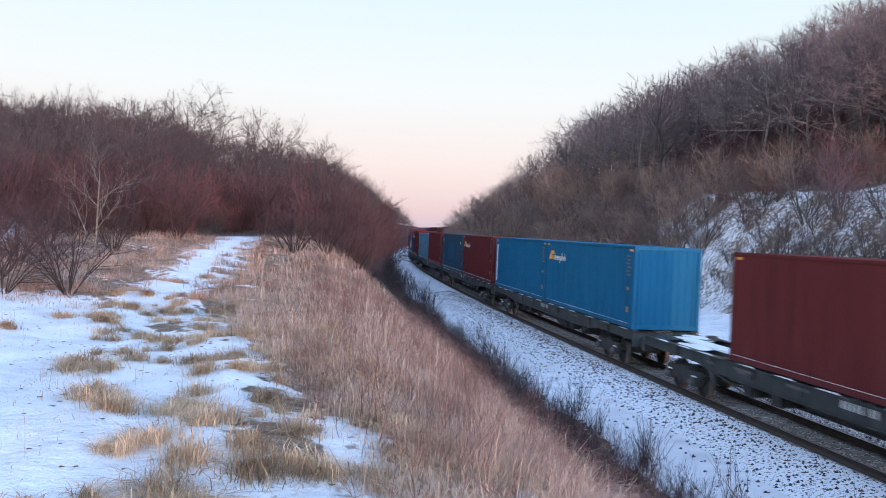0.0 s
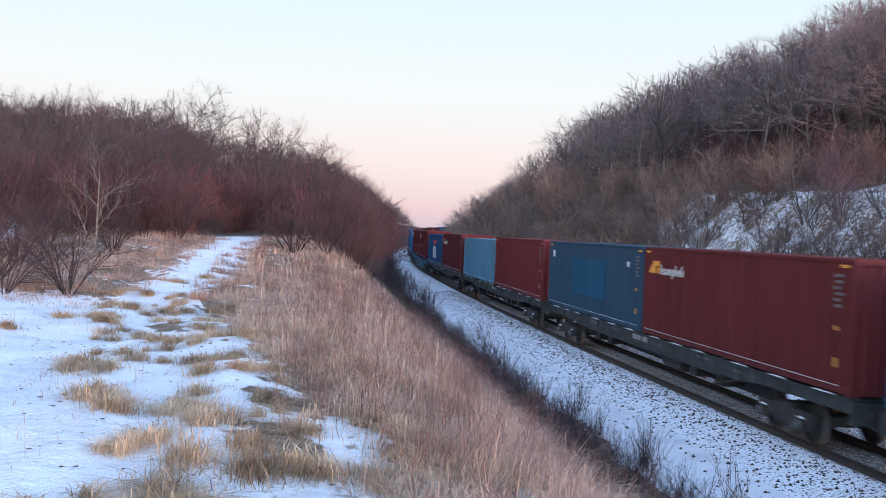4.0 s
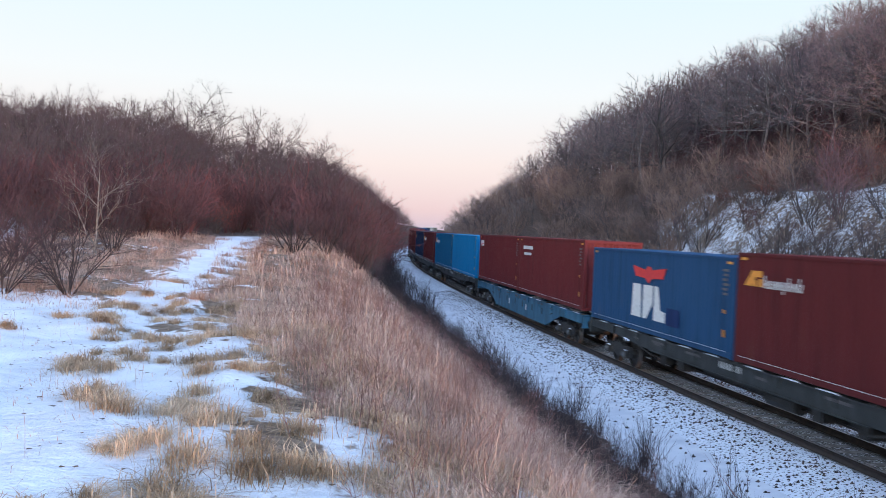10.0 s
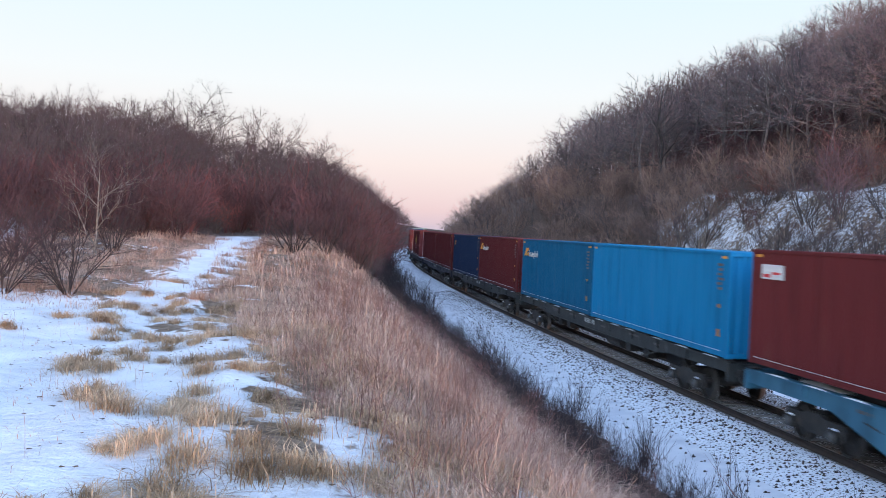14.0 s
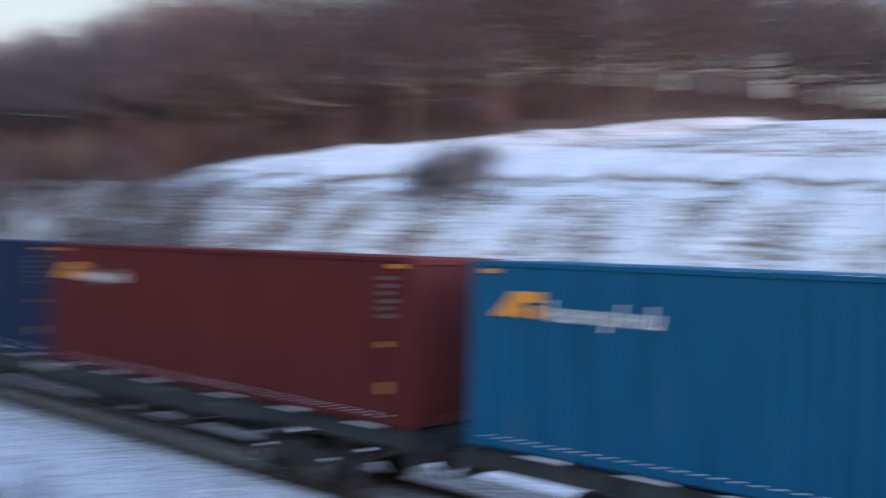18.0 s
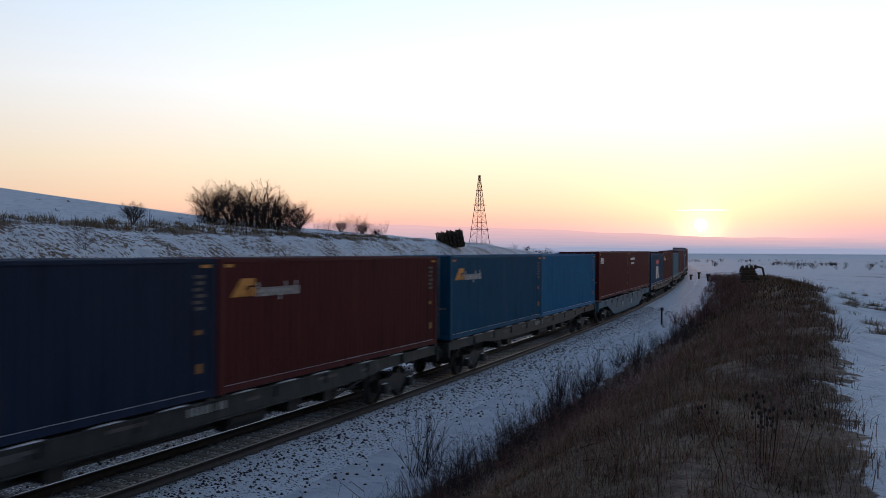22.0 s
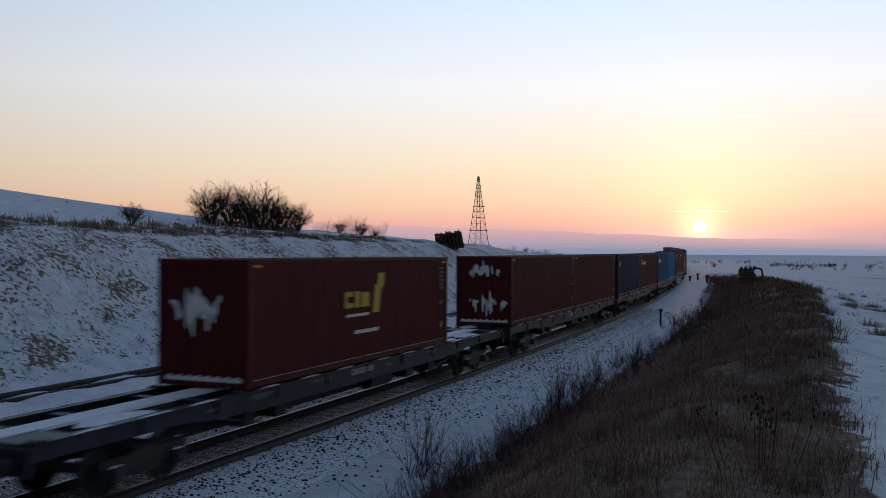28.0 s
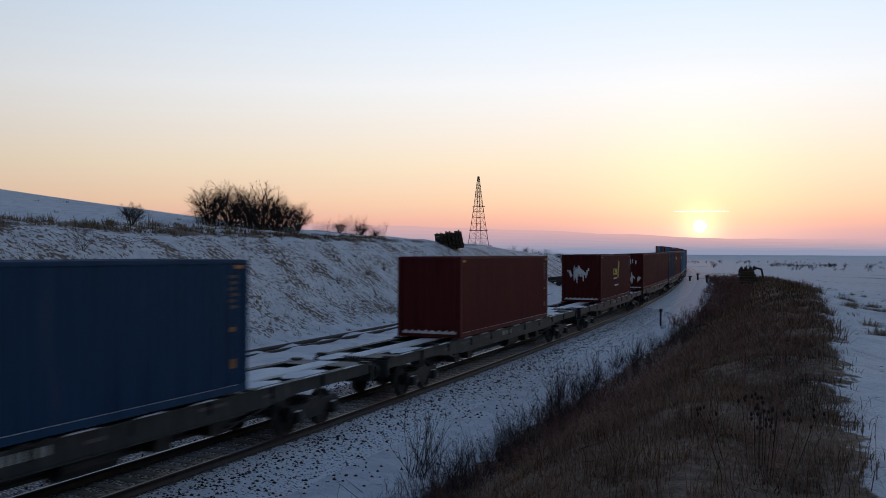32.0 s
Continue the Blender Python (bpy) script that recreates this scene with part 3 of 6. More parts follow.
    for ex in (1, -1):
        x = ex * a
        for side in (1, -1):
            y = side * b
            xs, ys = sorted((x, x - ex * 0.16)), sorted((y, y - side * 0.12))
            part("corner_post", Geo().box(*xs, *ys, z0 + 0.12, z1 - 0.12).mesh("corner_post", paint), box)
            for z in (z0, z1 - 0.118):
                e = 0.004
                xs2, ys2 = sorted((x + ex * e, x - ex * 0.178)), sorted((y + side * e, y - side * 0.162))
                part("corner_casting", Geo().box(*xs2, *ys2, z, z + 0.118).mesh("corner_casting", paint), box)
        xs = sorted((x - ex * 0.01, x - ex * 0.09))
        part("end_sill", Geo().box(*xs, -b + 0.16, b - 0.16, z0 + 0.01, z0 + 0.15).mesh("end_sill", paint), box)
        part("end_header", Geo().box(*xs, -b + 0.16, b - 0.16, z1 - 0.12, z1 - 0.01).mesh("end_header", paint), box)
        if ex == doors:
            for side in (1, -1):
                ys = sorted((side * 0.012, side * (b - 0.12)))
                d = part("door", Geo().box(*sorted((x - ex * 0.05, x - ex * 0.10)), *ys, z0 + 0.15, z1 - 0.12).mesh("door", paint), box)
                for k in range(5):
                    z = z0 + 0.28 + k * (h - 0.6) / 4.6
                    part("panel", Geo().box(*sorted((x - ex * 0.02, x - ex * 0.053)), ys[0] + 0.05, ys[1] - 0.05, z, z + 0.24).mesh("panel", paint), d)
                for o in (0.28, 0.78):
                    part("lock_rod", Geo().tube((x + ex * 0.005, side * o, z0 + 0.06), (x + ex * 0.005, side * o, z1 - 0.05), 0.018, 0.018).mesh("lock_rod", ROD_STEEL), d, "galvanised lock rod")
                    part("handle", Geo().box(*sorted((x + ex * 0.005, x + ex * 0.03)), *sorted((side * o, side * (o + 0.26))), z0 + 1.05, z0 + 1.09).mesh("handle", ROD_STEEL), d)
        else:
            part("end_wall", turned(corrugated(W - 0.3, z0 + 0.15, z1 - 0.12, a - 0.03, 1, 0.24, 0.045), 3 if ex > 0 else 1).mesh("end_wall", paint), box)
    if mark:
        mark(box, a, b, h)
    return box


def flat(box, name, mat, shapes, y, label):
    """Flat painted shapes on the wall at y: each is an outline of (x, z) and a part of its own."""
    t = 0.006 if y > 0 else -0.006
    for o in shapes:
        part(name, Geo().prism(o, min(y, y + t), max(y, y + t)).mesh(name, mat), box, label)


def rect(x, z, w, h, lean=0.0):
    return [(x, z), (x + w, z), (x + w + lean, z + h), (x + lean, z + h)]


def numbers(box, a, b, h, x0, z_top=0.4):
    """The column of small marks near the front end: bars in place of numbers."""
    flat(box, "marking", FAINT_MARK, [rect(x0 + 0.06 * (i % 2), h - z_top - 0.13 * i, 0.26 + 0.08 * (i % 3 == 0), 0.07) for i in range(6)], -b - 0.002, "faded painted bars")
    flat(box, "marking", DULL_ORANGE, [rect(x0 + 0.08, h - 1.55, 0.16, 0.10), rect(x0 + 0.1, 0.55, 0.16, 0.2)], -b - 0.002, "dull orange painted marks")
    flat(box, "corner_mark", ORANGE_MARK, [rect(-a + 0.2, h - 0.19, 0.3, 0.07), rect(a - 0.5, h - 0.19, 0.3, 0.07)], -b - 0.002, "orange corner stripe")


def mark_plain(box, a, b, h):
    numbers(box, a, b, h, a - 0.75)


def mark_bird(box, a, b, h):
    """Orange slanting sign and a row of pale letter-like bars near the rear end."""
    x, z = -a + 0.42, h - 0.84
    flat(box, "emblem", ORANGE_MARK, [[(x, z), (x + 0.36, z), (x + 0.62, z + 0.24), (x + 0.92, z + 0.24), (x + 0.92, z + 0.4), (x + 0.4, z + 0.4)], rect(x + 0.46, z, 0.18, 0.15), rect(x + 0.74, z, 0.2, 0.2)], -b - 0.002, "orange slanted emblem")
    x += 1.02
    tall = (0, 5, 7)
    flat(box, "lettering", WHITE_MARK, [r for i in range(8) for r in (rect(x + 0.235 * i, z - 0.02 - 0.10 * (i == 4), 0.05, 0.20 + 0.12 * (i in tall) + 0.10 * (i == 4), 0.03), rect(x + 0.235 * i + 0.11, z - 0.02, 0.05, 0.20, 0.03), rect(x + 0.235 * i + 0.055, z + 0.07 - 0.09 * (i % 3 == 1), 0.052, 0.045))], -b - 0.002, "pale bars of faded lettering")
    numbers(box, a, b, h, a - 0.75)


def mark_small(box, a, b, h):
    """Only a small orange sign near the rear end."""
    x, z = -a + 0.5, h - 0.80
    flat(box, "emblem", DULL_ORANGE, [[(x, z), (x + 0.3, z), (x + 0.52, z + 0.2), (x + 0.8, z + 0.2), (x + 0.8, z + 0.34), (x + 0.34, z + 0.34)], rect(x + 0.4, z, 0.36, 0.15)], -b - 0.002, "small dull orange emblem")
    numbers(box, a, b, h, a - 0.75)


def mark_sheet(box, a, b, h):
    flat(box, "emblem", WHITE_MARK, [rect(-a + 0.5, h - 0.72, 1.05, 0.36)], -b - 0.002, "white panel")
    flat(box, "lettering", RED_MARK, [rect(-a + 0.58, h - 0.68, 0.35, 0.08), rect(-a + 1.0, h - 0.6, 0.4, 0.06)], -b - 0.008, "small red bars on the panel")
    numbers(box, a, b, h, a - 0.75)


def mark_lines(box, a, b, h):
    flat(box, "lettering", WHITE_MARK, [rect(-a + 0.9, h - 0.62, 2.1, 0.17), rect(-a + 1.1, h - 0.92, 1.6, 0.13)], -b - 0.002, "two pale bars of lettering")
    numbers(box, a, b, h, a - 0.75)


def mark_eagle(box, a, b, h):
    """Red winged sign over three tall white shapes."""
    x, z = -1.65, 1.78
    flat(box, "emblem", RED_MARK, [[(x, z + 0.46), (x + 1.2, z + 0.34), (x + 1.35, z + 0.46), (x + 1.65, z + 0.46), (x + 1.8, z + 0.34), (x + 3.0, z + 0.46), (x + 2.75, z + 0.1), (x + 1.8, z + 0.06), (x + 1.5, z - 0.1), (x + 1.2, z + 0.06), (x + 0.3, z + 0.1)]], -b - 0.002, "red winged emblem")
    w = [(x, 0.5), (x + 0.1, 1.62), (x + 0.82, 1.62), (x + 0.92, 0.5)]
    blocks = [w, [(x + 1.05, 0.5), (x + 1.05, 1.62), (x + 1.92, 1.62), (x + 1.92, 1.02), (x + 1.42, 0.5)], [(x + 2.05, 0.5), (x + 2.05, 1.62), (x + 2.37, 1.62), (x + 2.62, 0.86), (x + 3.02, 0.82), (x + 3.02, 0.5)]]
    flat(box, "emblem", WHITE_MARK, blocks, -b - 0.002, "tall white block")
    flat(box, "patch", NAVY_PATCH, [rect(x + 3.15, 0.45, 1.0, 0.55)], -b - 0.002, "dark repainted patch")
    numbers(box, a, b, h, a - 0.75)


def mark_yellow(box, a, b, h):
    """Yellow sign with a swinging shape, and bars below, on both long sides."""
    x = -1.5
    flat(box, "emblem", YELLOW_MARK, [rect(x, 1.55, 0.5, 0.14), rect(x, 1.85, 0.5, 0.14), rect(x, 1.6, 0.16, 0.34), rect(x + 0.6, 1.55, 0.3, 0.44), rect(x + 1.0, 1.55, 0.5, 0.40), rect(x + 1.7, 1.35, 0.42, 0.8, 0.18), rect(x + 2.0, 2.05, 0.42, 0.42, 0.08)], -b - 0.002, "yellow emblem and letter shapes")
    flat(box, "lettering", WHITE_MARK, [rect(x + 0.1, 1.3, 1.35, 0.08), rect(x + 0.6, 0.82, 1.5, 0.1)], -b - 0.002, "pale bars of lettering")
    numbers(box, a, b, h, a - 0.75)


def mark_box(box, a, b, h):
    flat(box, "patch", GREY_PATCH, [rect(-a + 0.7, h - 1.0, 1.1, 0.6), rect(a - 4.5, 0.5, 0.7, 0.45)], -b - 0.002, "darker square patch")
    numbers(box, a, b, h, a - 1.1)


def mark_patch(box, a, b, h):
    flat(box, "patch", TEAL_PATCH, [rect(-2.3, 0.75, 4.4, 1.5)], -b - 0.002, "large repainted patch")
    flat(box, "emblem", WHITE_MARK, [rect(a - 1.6, h - 0.75, 0.22, 0.18), rect(-a + 0.6, h - 0.7, 0.32, 0.3)], -b - 0.002, "small white labels")
    numbers(box, a, b, h, a - 0.75)


def mark_stripe(box, a, b, h):
    flat(box, "stripe", WHITE_MARK, [rect(-a + 0.35, 0.35, 0.28, h - 0.75)], -b - 0.002, "white upright stripe")
    numbers(box, a, b, h, a - 0.75)


NAVY_PATCH = steel_paint("navy_patch_paint", (0.012, 0.03, 0.10))
GREY_PATCH = steel_paint("grey_patch_paint", (0.08, 0.17, 0.22))
TEAL_PATCH = steel_paint("teal_patch_paint", (0.010, 0.068, 0.125))
MAROON = steel_paint("maroon_container_paint", (0.096, 0.017, 0.018))
BROWN_RED = steel_paint("brown_red_container_paint", (0.122, 0.021, 0.022))
BLUE = steel_paint("blue_container_paint", (0.005, 0.088, 0.178))
BRIGHT_BLUE = steel_paint("bright_blue_container_paint", (0.006, 0.165, 0.34))
SLATE = steel_paint("slate_blue_container_paint", (0.024, 0.055, 0.088))
NAVY = steel_paint("navy_container_paint", (0.014, 0.027, 0.062))
ROYAL = steel_paint("royal_blue_container_paint", (0.018, 0.062, 0.135))
LIGHT_BLUE = steel_paint("light_blue_container_paint", (0.085, 0.19, 0.26))
CREAM = steel_paint("cream_container_paint", (0.46, 0.42, 0.32))


def wheelset():
    """Two disc wheels on an axle along y."""
    g = Geo()
    for side in (1, -1):
        y = side * 0.75
        prof = [(0.0, 0.10), (0.14, 0.09), (0.16, 0.02), (0.38, 0.0), (0.40, 0.055), (0.46, 0.065), (0.455, -0.06), (0.49, -0.07), (0.485, -0.1), (0.39, -0.095), (0.37, -0.03), (0.15, -0.02), (0.13, -0.06), (0.0, -0.07)]
        n, k = 20, len(prof)
        v = [(r * math.cos(6.2832 * i / n), y + side * o, r * math.sin(6.2832 * i / n)) for i in range(n) for r, o in prof]
        for j in range(k - 1):
            g.slot = 1 if j in (5, 6) else 0
            f = [(i * k + j, ((i + 1) % n) * k + j, ((i + 1) % n) * k + j + 1, i * k + j + 1) for i in range(n)]
            m = len(g.v)
            g.f += [tuple(q + m for q in (reversed(t) if side > 0 else t)) for t in f]
            g.m += [g.slot] * n
        g.v += v
    g.slot = 0
    g.tube((0, -1.02, 0), (0, 1.02, 0), 0.075, 0.075, 10)
    return g.mesh("wheelset", STEEL_DARK, TREAD)


def bogie_frame():
    g = Geo()
    for side in (1, -1):
        y0, y1 = sorted((side * 0.93, side * 1.08))
        g.prism([(-1.25, 0.62), (-1.15, 0.50), (-0.55, 0.46), (-0.38, 0.34), (0.38, 0.34), (0.55, 0.46), (1.15, 0.50), (1.25, 0.62), (1.2, 0.74), (0.5, 0.72), (0.3, 0.80), (-0.3, 0.80), (-0.5, 0.72), (-1.2, 0.74)], y0, y1)
        for x in (-0.9, 0.9):
            yb = sorted((side * 0.94, side * 1.20))
            g.box(x - 0.17, x + 0.17, *yb, 0.34, 0.60)
            g.slot = 1
            g.tube((x, side * 1.2, 0.46), (x, side * 1.27, 0.46), 0.12, 0.10, 10)
            g.slot = 2
            g.prism([(x - 0.12, 0.602), (x + 0.10, 0.602), (x + 0.06, 0.625), (x - 0.04, 0.632)], *sorted((side * 1.10, side * 1.17)))
            g.slot = 0
            for o in (-0.26, 0.26):
                g.tube((x + o, side * 1.02, 0.38), (x + o, side * 1.02, 0.66), 0.075, 0.075, 8)
    g.box(-0.28, 0.28, -1.0, 1.0, 0.50, 0.82)
    g.box(-1.2, -1.05, -0.95, 0.95, 0.52, 0.66)
    g.box(1.05, 1.2, -0.95, 0.95, 0.52, 0.66)
    return g.mesh("bogie_frame", STEEL_DARK, AXLE_CAP, SNOW)


def beam_side(L, deep):
    """Outline of a side sill: shallow over the bogies, deeper between them."""
    top = 1.36
    if deep:
        return [(-L / 2, top), (-L / 2, 1.02), (-L / 2 + 3.7, 1.0), (-L / 2 + 6.2, 0.36), (L / 2 - 6.2, 0.36), (L / 2 - 3.7, 1.0), (L / 2, 1.02), (L / 2, top)]
    return [(-L / 2, top), (-L / 2, 1.08), (-L / 2 + 4.0, 1.06), (-L / 2 + 5.2, 0.94), (L / 2 - 5.2, 0.94), (L / 2 - 4.0, 1.06), (L / 2, 1.08), (L / 2, top)]


WHEELS = []


def wagon(paint, label, deep=False, snowy=True):
    L = 24.6
    w = thing("container_wagon", label, "railway wagon", "wagons of the train")
    for side in (1, -1):
        y0, y1 = sorted((side * 1.10, side * 1.16))
        part("side_sill", Geo().prism(beam_side(L, deep), y0, y1).mesh("side_sill", paint), w)
        part("sill_flange", Geo().box(-L / 2, L / 2, *sorted((side * 0.98, side * 1.22)), 1.36, 1.39).mesh("sill_flange", paint), w)
        part("lower_flange", Geo().box(-L / 2 + 6.2, L / 2 - 6.2, *sorted((side * 1.0, side * 1.2)), 0.33 if deep else 0.91, 0.36 if deep else 0.94).mesh("lower_flange", paint), w)
        for e in (-1, 1):
            part("hanging_rod", Geo().tube((e * (L / 2 - 5.0), side * 1.19, 1.0), (e * (L / 2 - 7.2), side * 1.0, 0.55), 0.02, 0.02).mesh("hanging_rod", STEEL_DARK), w)
        flat(w, "lettering", FAINT_MARK, [rect(x0, 1.15 + 0.06 * (i % 2), 0.5 + 0.5 * (i % 2), 0.07) for i, x0 in enumerate((-7.6, -5.9, -5.7, -3.2, 1.2, 4.4, 6.8))], side * 1.162, "faded painted bars")
        flat(w, "lettering", FAINT_MARK if deep else PALE_MARK, [rect(-0.9 + 0.17 * i, 1.13, 0.10, 0.17) for i in range(8)], side * 1.162, "pale painted bars")
        if deep:
            # flat dark plates for the sill's openings, their inner shade put into the colour
            flat(w, "slot", STEEL_DARK, [rect(x0, 0.78, 0.16, 0.3) for x0 in (-5.2, -3.1, -0.9, 0.9, 3.1, 5.2)], side * 1.162, "flat dark plate for a shaded opening in the sill")
            flat(w, "emblem", WHITE_MARK, [rect(x0, 0.66, 0.22, 0.3) for x0 in (-2.5, 1.7)], side * 1.162, "white mark on the sill")
        r2 = random.Random(int(side * 3 + 9))
        for i in range(12):
            x = -11.6 + i * 2.0 + r2.uniform(-0.5, 0.5)
            part("snow_patch", Geo().prism([(x, 1.391), (x + 0.9, 1.391), (x + 0.75, 1.405 + 0.02 * r2.random()), (x + 0.2, 1.41)], *sorted((side * 1.15, side * 1.215))).mesh("snow_patch", SNOW), w, "snow caught on the sill")
        for i in range(9):
            x = -9.6 + i * 2.4
            part("rib", Geo().prism([(x - 0.02, 1.35), (x + 0.02, 1.35), (x + 0.02, 1.10), (x - 0.02, 1.10)], *sorted((side * 1.162, side * 1.21))).mesh("rib", paint), w)
    for i in range(11):
        x = -L / 2 + 0.15 + i * (L - 0.5) / 10
        part("crossbeam", Geo().box(x, x + 0.22, -1.095, 1.095, 1.12, 1.35).mesh("crossbeam", paint), w)
    part("centre_sill", Geo().prism([(-L / 2, 0.84), (-L / 2 + 4.6, 0.84), (-L / 2 + 5.4, 0.5), (L / 2 - 5.4, 0.5), (L / 2 - 4.6, 0.84), (L / 2, 0.84), (L / 2, 1.34), (-L / 2, 1.34)], -0.26, 0.26).mesh("centre_sill", STEEL_DARK), w)
    for y in (-0.55, 0.62):
        part("brake_rod", Geo().tube((-7.8, y, 0.62), (7.8, y, 0.58), 0.03, 0.03, 5).mesh("brake_rod", STEEL_DARK), w)
    for x in (-5.8, -4.4, 3.4, 5.2):
        part("brake_beam", Geo().box(x, x + 0.5, -0.9, 0.9, 0.55, 0.86).mesh("brake_beam", STEEL_DARK), w)
    for ex in (1, -1):
        x = ex * L / 2
        part("headstock", Geo().box(*sorted((x, x + ex * 0.1)), -1.22, 1.22, 0.86, 1.33).mesh("headstock", paint), w)
        part("end_deck", Geo().box(*sorted((x - ex * 0.02, x - ex * 1.1)), -1.09, 1.09, 1.362, 1.38).mesh("end_deck", paint), w)
        for side in (1, -1):
            b = part("buffer", Geo().tube((x + ex * 0.1, side * 0.875, 1.06), (x + ex * 0.42, side * 0.875, 1.06), 0.12, 0.11, 10).tube((x + ex * 0.42, side * 0.875, 1.06), (x + ex * 0.50, side * 0.875, 1.06), 0.09, 0.09, 10).tube((x + ex * 0.50, side * 0.875, 1.06), (x + ex * 0.555, side * 0.875, 1.06), 0.24, 0.23, 14).mesh("buffer", STEEL_DARK), w)
        part("coupling", Geo().tube((x + ex * 0.1, 0, 1.03), (x + ex * 0.36, 0, 1.0), 0.06, 0.05).tube((x + ex * 0.36, 0, 1.02), (x + ex * 0.5, 0, 0.72), 0.03, 0.03).mesh("coupling", STEEL_DARK), w)
        bo = part("bogie", BOGIE, w, "dark two-axle bogie")
        bo.location = (ex * 9.35, 0, 0)
        for o in (-0.9, 0.9):
            ws = part("wheelset", WHEELSET, bo, "two steel wheels on an axle")
            ws.location = (o, 0, 0.46)
            WHEELS.append((ws, o))
    part("brake_cylinder", Geo().tube((-2.2, 0.55, 0.72), (-1.2, 0.55, 0.72), 0.2, 0.2, 12).mesh("brake_cylinder", STEEL_DARK), w)
    part("air_tank", Geo().tube((1.0, -0.6, 0.7), (2.5, -0.6, 0.7), 0.24, 0.24, 12).mesh("air_tank", STEEL_DARK), w)
    for x in (-12.1, -6.3, -0.25, 0.25, 6.3, 12.1):
        for side in (1, -1):
            part("container_seat", Geo().box(x - 0.12, x + 0.12, *sorted((side * 0.96, side * 1.24)), 1.39, DECK - 0.003).mesh("container_seat", STEEL_DARK), w)
    if snowy:
        r = random.Random(5)
        for i in range(10):
            x = -L / 2 + 0.15 + i * (L - 0.5) / 10
            for y in (-0.62, 0.62):
                n = 10
                o = [(x + 0.11 + r.uniform(0.9, 1.15) * math.cos(k * 6.283 / n), y + r.uniform(0.4, 0.46) * math.sin(k * 6.283 / n)) for k in range(n)]
                if r.random() < 0.45:
                    g = Geo().add([(a, b, 1.352) for a, b in o] + [(x + 0.11, y, 1.43)], [(k, (k + 1) % n, n) for k in range(n)])
                    part("snow_patch", g.mesh("snow_patch", SNOW), w, "snow lying on the deck")
        part("snow_patch", Geo().prism([(-L / 2 + 0.1, 1.34), (L / 2 - 0.1, 1.34), (L / 2 - 0.3, 1.40), (-L / 2 + 0.3, 1.40)], -0.28, 0.28).mesh("snow_patch", SNOW), w, "ridge of snow along the centre sill")
    return w


WHEELSET, BOGIE = wheelset(), bogie_frame()
RED, BLU = "brown-red corrugated steel shipping container on a railway wagon", "blue corrugated steel shipping container on a railway wagon"
# wagon by wagon from the front: frame style, then (paint, label, height, doors, marks); one container rides in the middle, two fill the deck
CONSIST = [
    (-1, "grey", [(MAROON, RED, 2.892, -1, mark_plain), (BLUE, BLU, 2.892, -1, mark_plain)]),
    (0, "grey", [(MAROON, "dark maroon shipping container alone on its wagon", 2.892, 1, mark_plain)]),
    (1, "grey", [(BLUE, "blue shipping container with an orange emblem", 2.892, -1, mark_bird), (BLUE, "blue shipping container with a white upright stripe", 2.892, -1, mark_stripe)]),
    (2, "grey", [(MAROON, "maroon shipping container with an orange emblem", 2.892, -1, mark_bird), (SLATE, "slate blue shipping container with a repainted patch", 2.892, -1, mark_patch)]),
    (3, "grey", [(BROWN_RED, RED, 2.892, -1, mark_plain), (LIGHT_BLUE, "light blue lower shipping container with dark square patches", 2.70, -1, mark_box)]),
    (4, "grey", [(MAROON, "maroon shipping container with an orange emblem", 2.892, -1, mark_bird), (ROYAL, "blue shipping container with red wings over tall white blocks", 2.75, -1, mark_eagle)]),
    (5, "blue", [(BROWN_RED, "brown-red shipping container with two pale bars", 2.892, -1, mark_lines), (BROWN_RED, "brown-red shipping container with a white panel", 2.892, -1, mark_sheet)]),
    (6, "grey", [(BRIGHT_BLUE, "bright blue corrugated shipping container on a wagon", 2.892, -1, mark_plain), (BLUE, "blue shipping container with an orange emblem", 2.892, -1, mark_bird)]),
    (7, "grey", [(MAROON, "maroon shipping container with an orange emblem", 2.892, -1, mark_bird), (NAVY, "navy shipping container with a small orange emblem", 2.892, -1, mark_small)]),
    (8, "navy", [(MAROON, RED, 2.892, -1, mark_plain), (MAROON, RED, 2.892, 1, mark_plain)]),
    (9, "navy", [(MAROON, "maroon shipping container with a yellow emblem, snow on its end", 2.892, 1, mark_yellow)]),
    (10, "grey", [(BROWN_RED, "brown-red shipping container alone on a snowy wagon", 2.892, 1, mark_plain)]),
    (11, "grey", [(ROYAL, "blue shipping container alone on a snowy wagon", 2.892, 1, mark_plain)]),
    (12, "grey", [(CREAM, "cream shipping container alone on a wagon", 2.892, 1, mark_plain)]),
]
FRAMES = {"grey": (WAGON_GREY, "grey-green long container wagon with snow on its deck", False), "blue": (WAGON_BLUE, "bright blue container wagon with deep side sills", True),
          "navy": (WAGON_NAVY, "dark navy container wagon with snow on its deck", False)}


def build_train():
    for n, style, load in CONSIST:
        s0 = -18.1 - PITCH * n
        paint, label, deep = FRAMES[style]
        MOVERS.append((wagon(paint, label, deep), s0, 0.0, 0.0))
        for i, (p, lab, h, doors, mark) in enumerate(load):
            off = 0.0 if len(load) == 1 else (6.155 if i == 0 else -6.155)
            MOVERS.append((container(p, lab, h, doors, mark, h > 2.8 or n == 3, {8: 3, 9: 2, 10: 1}.get(n, 0) * (i == len(load) - 1)), s0, off, DECK + (0.11 if style == "blue" else 0)))


build_train()
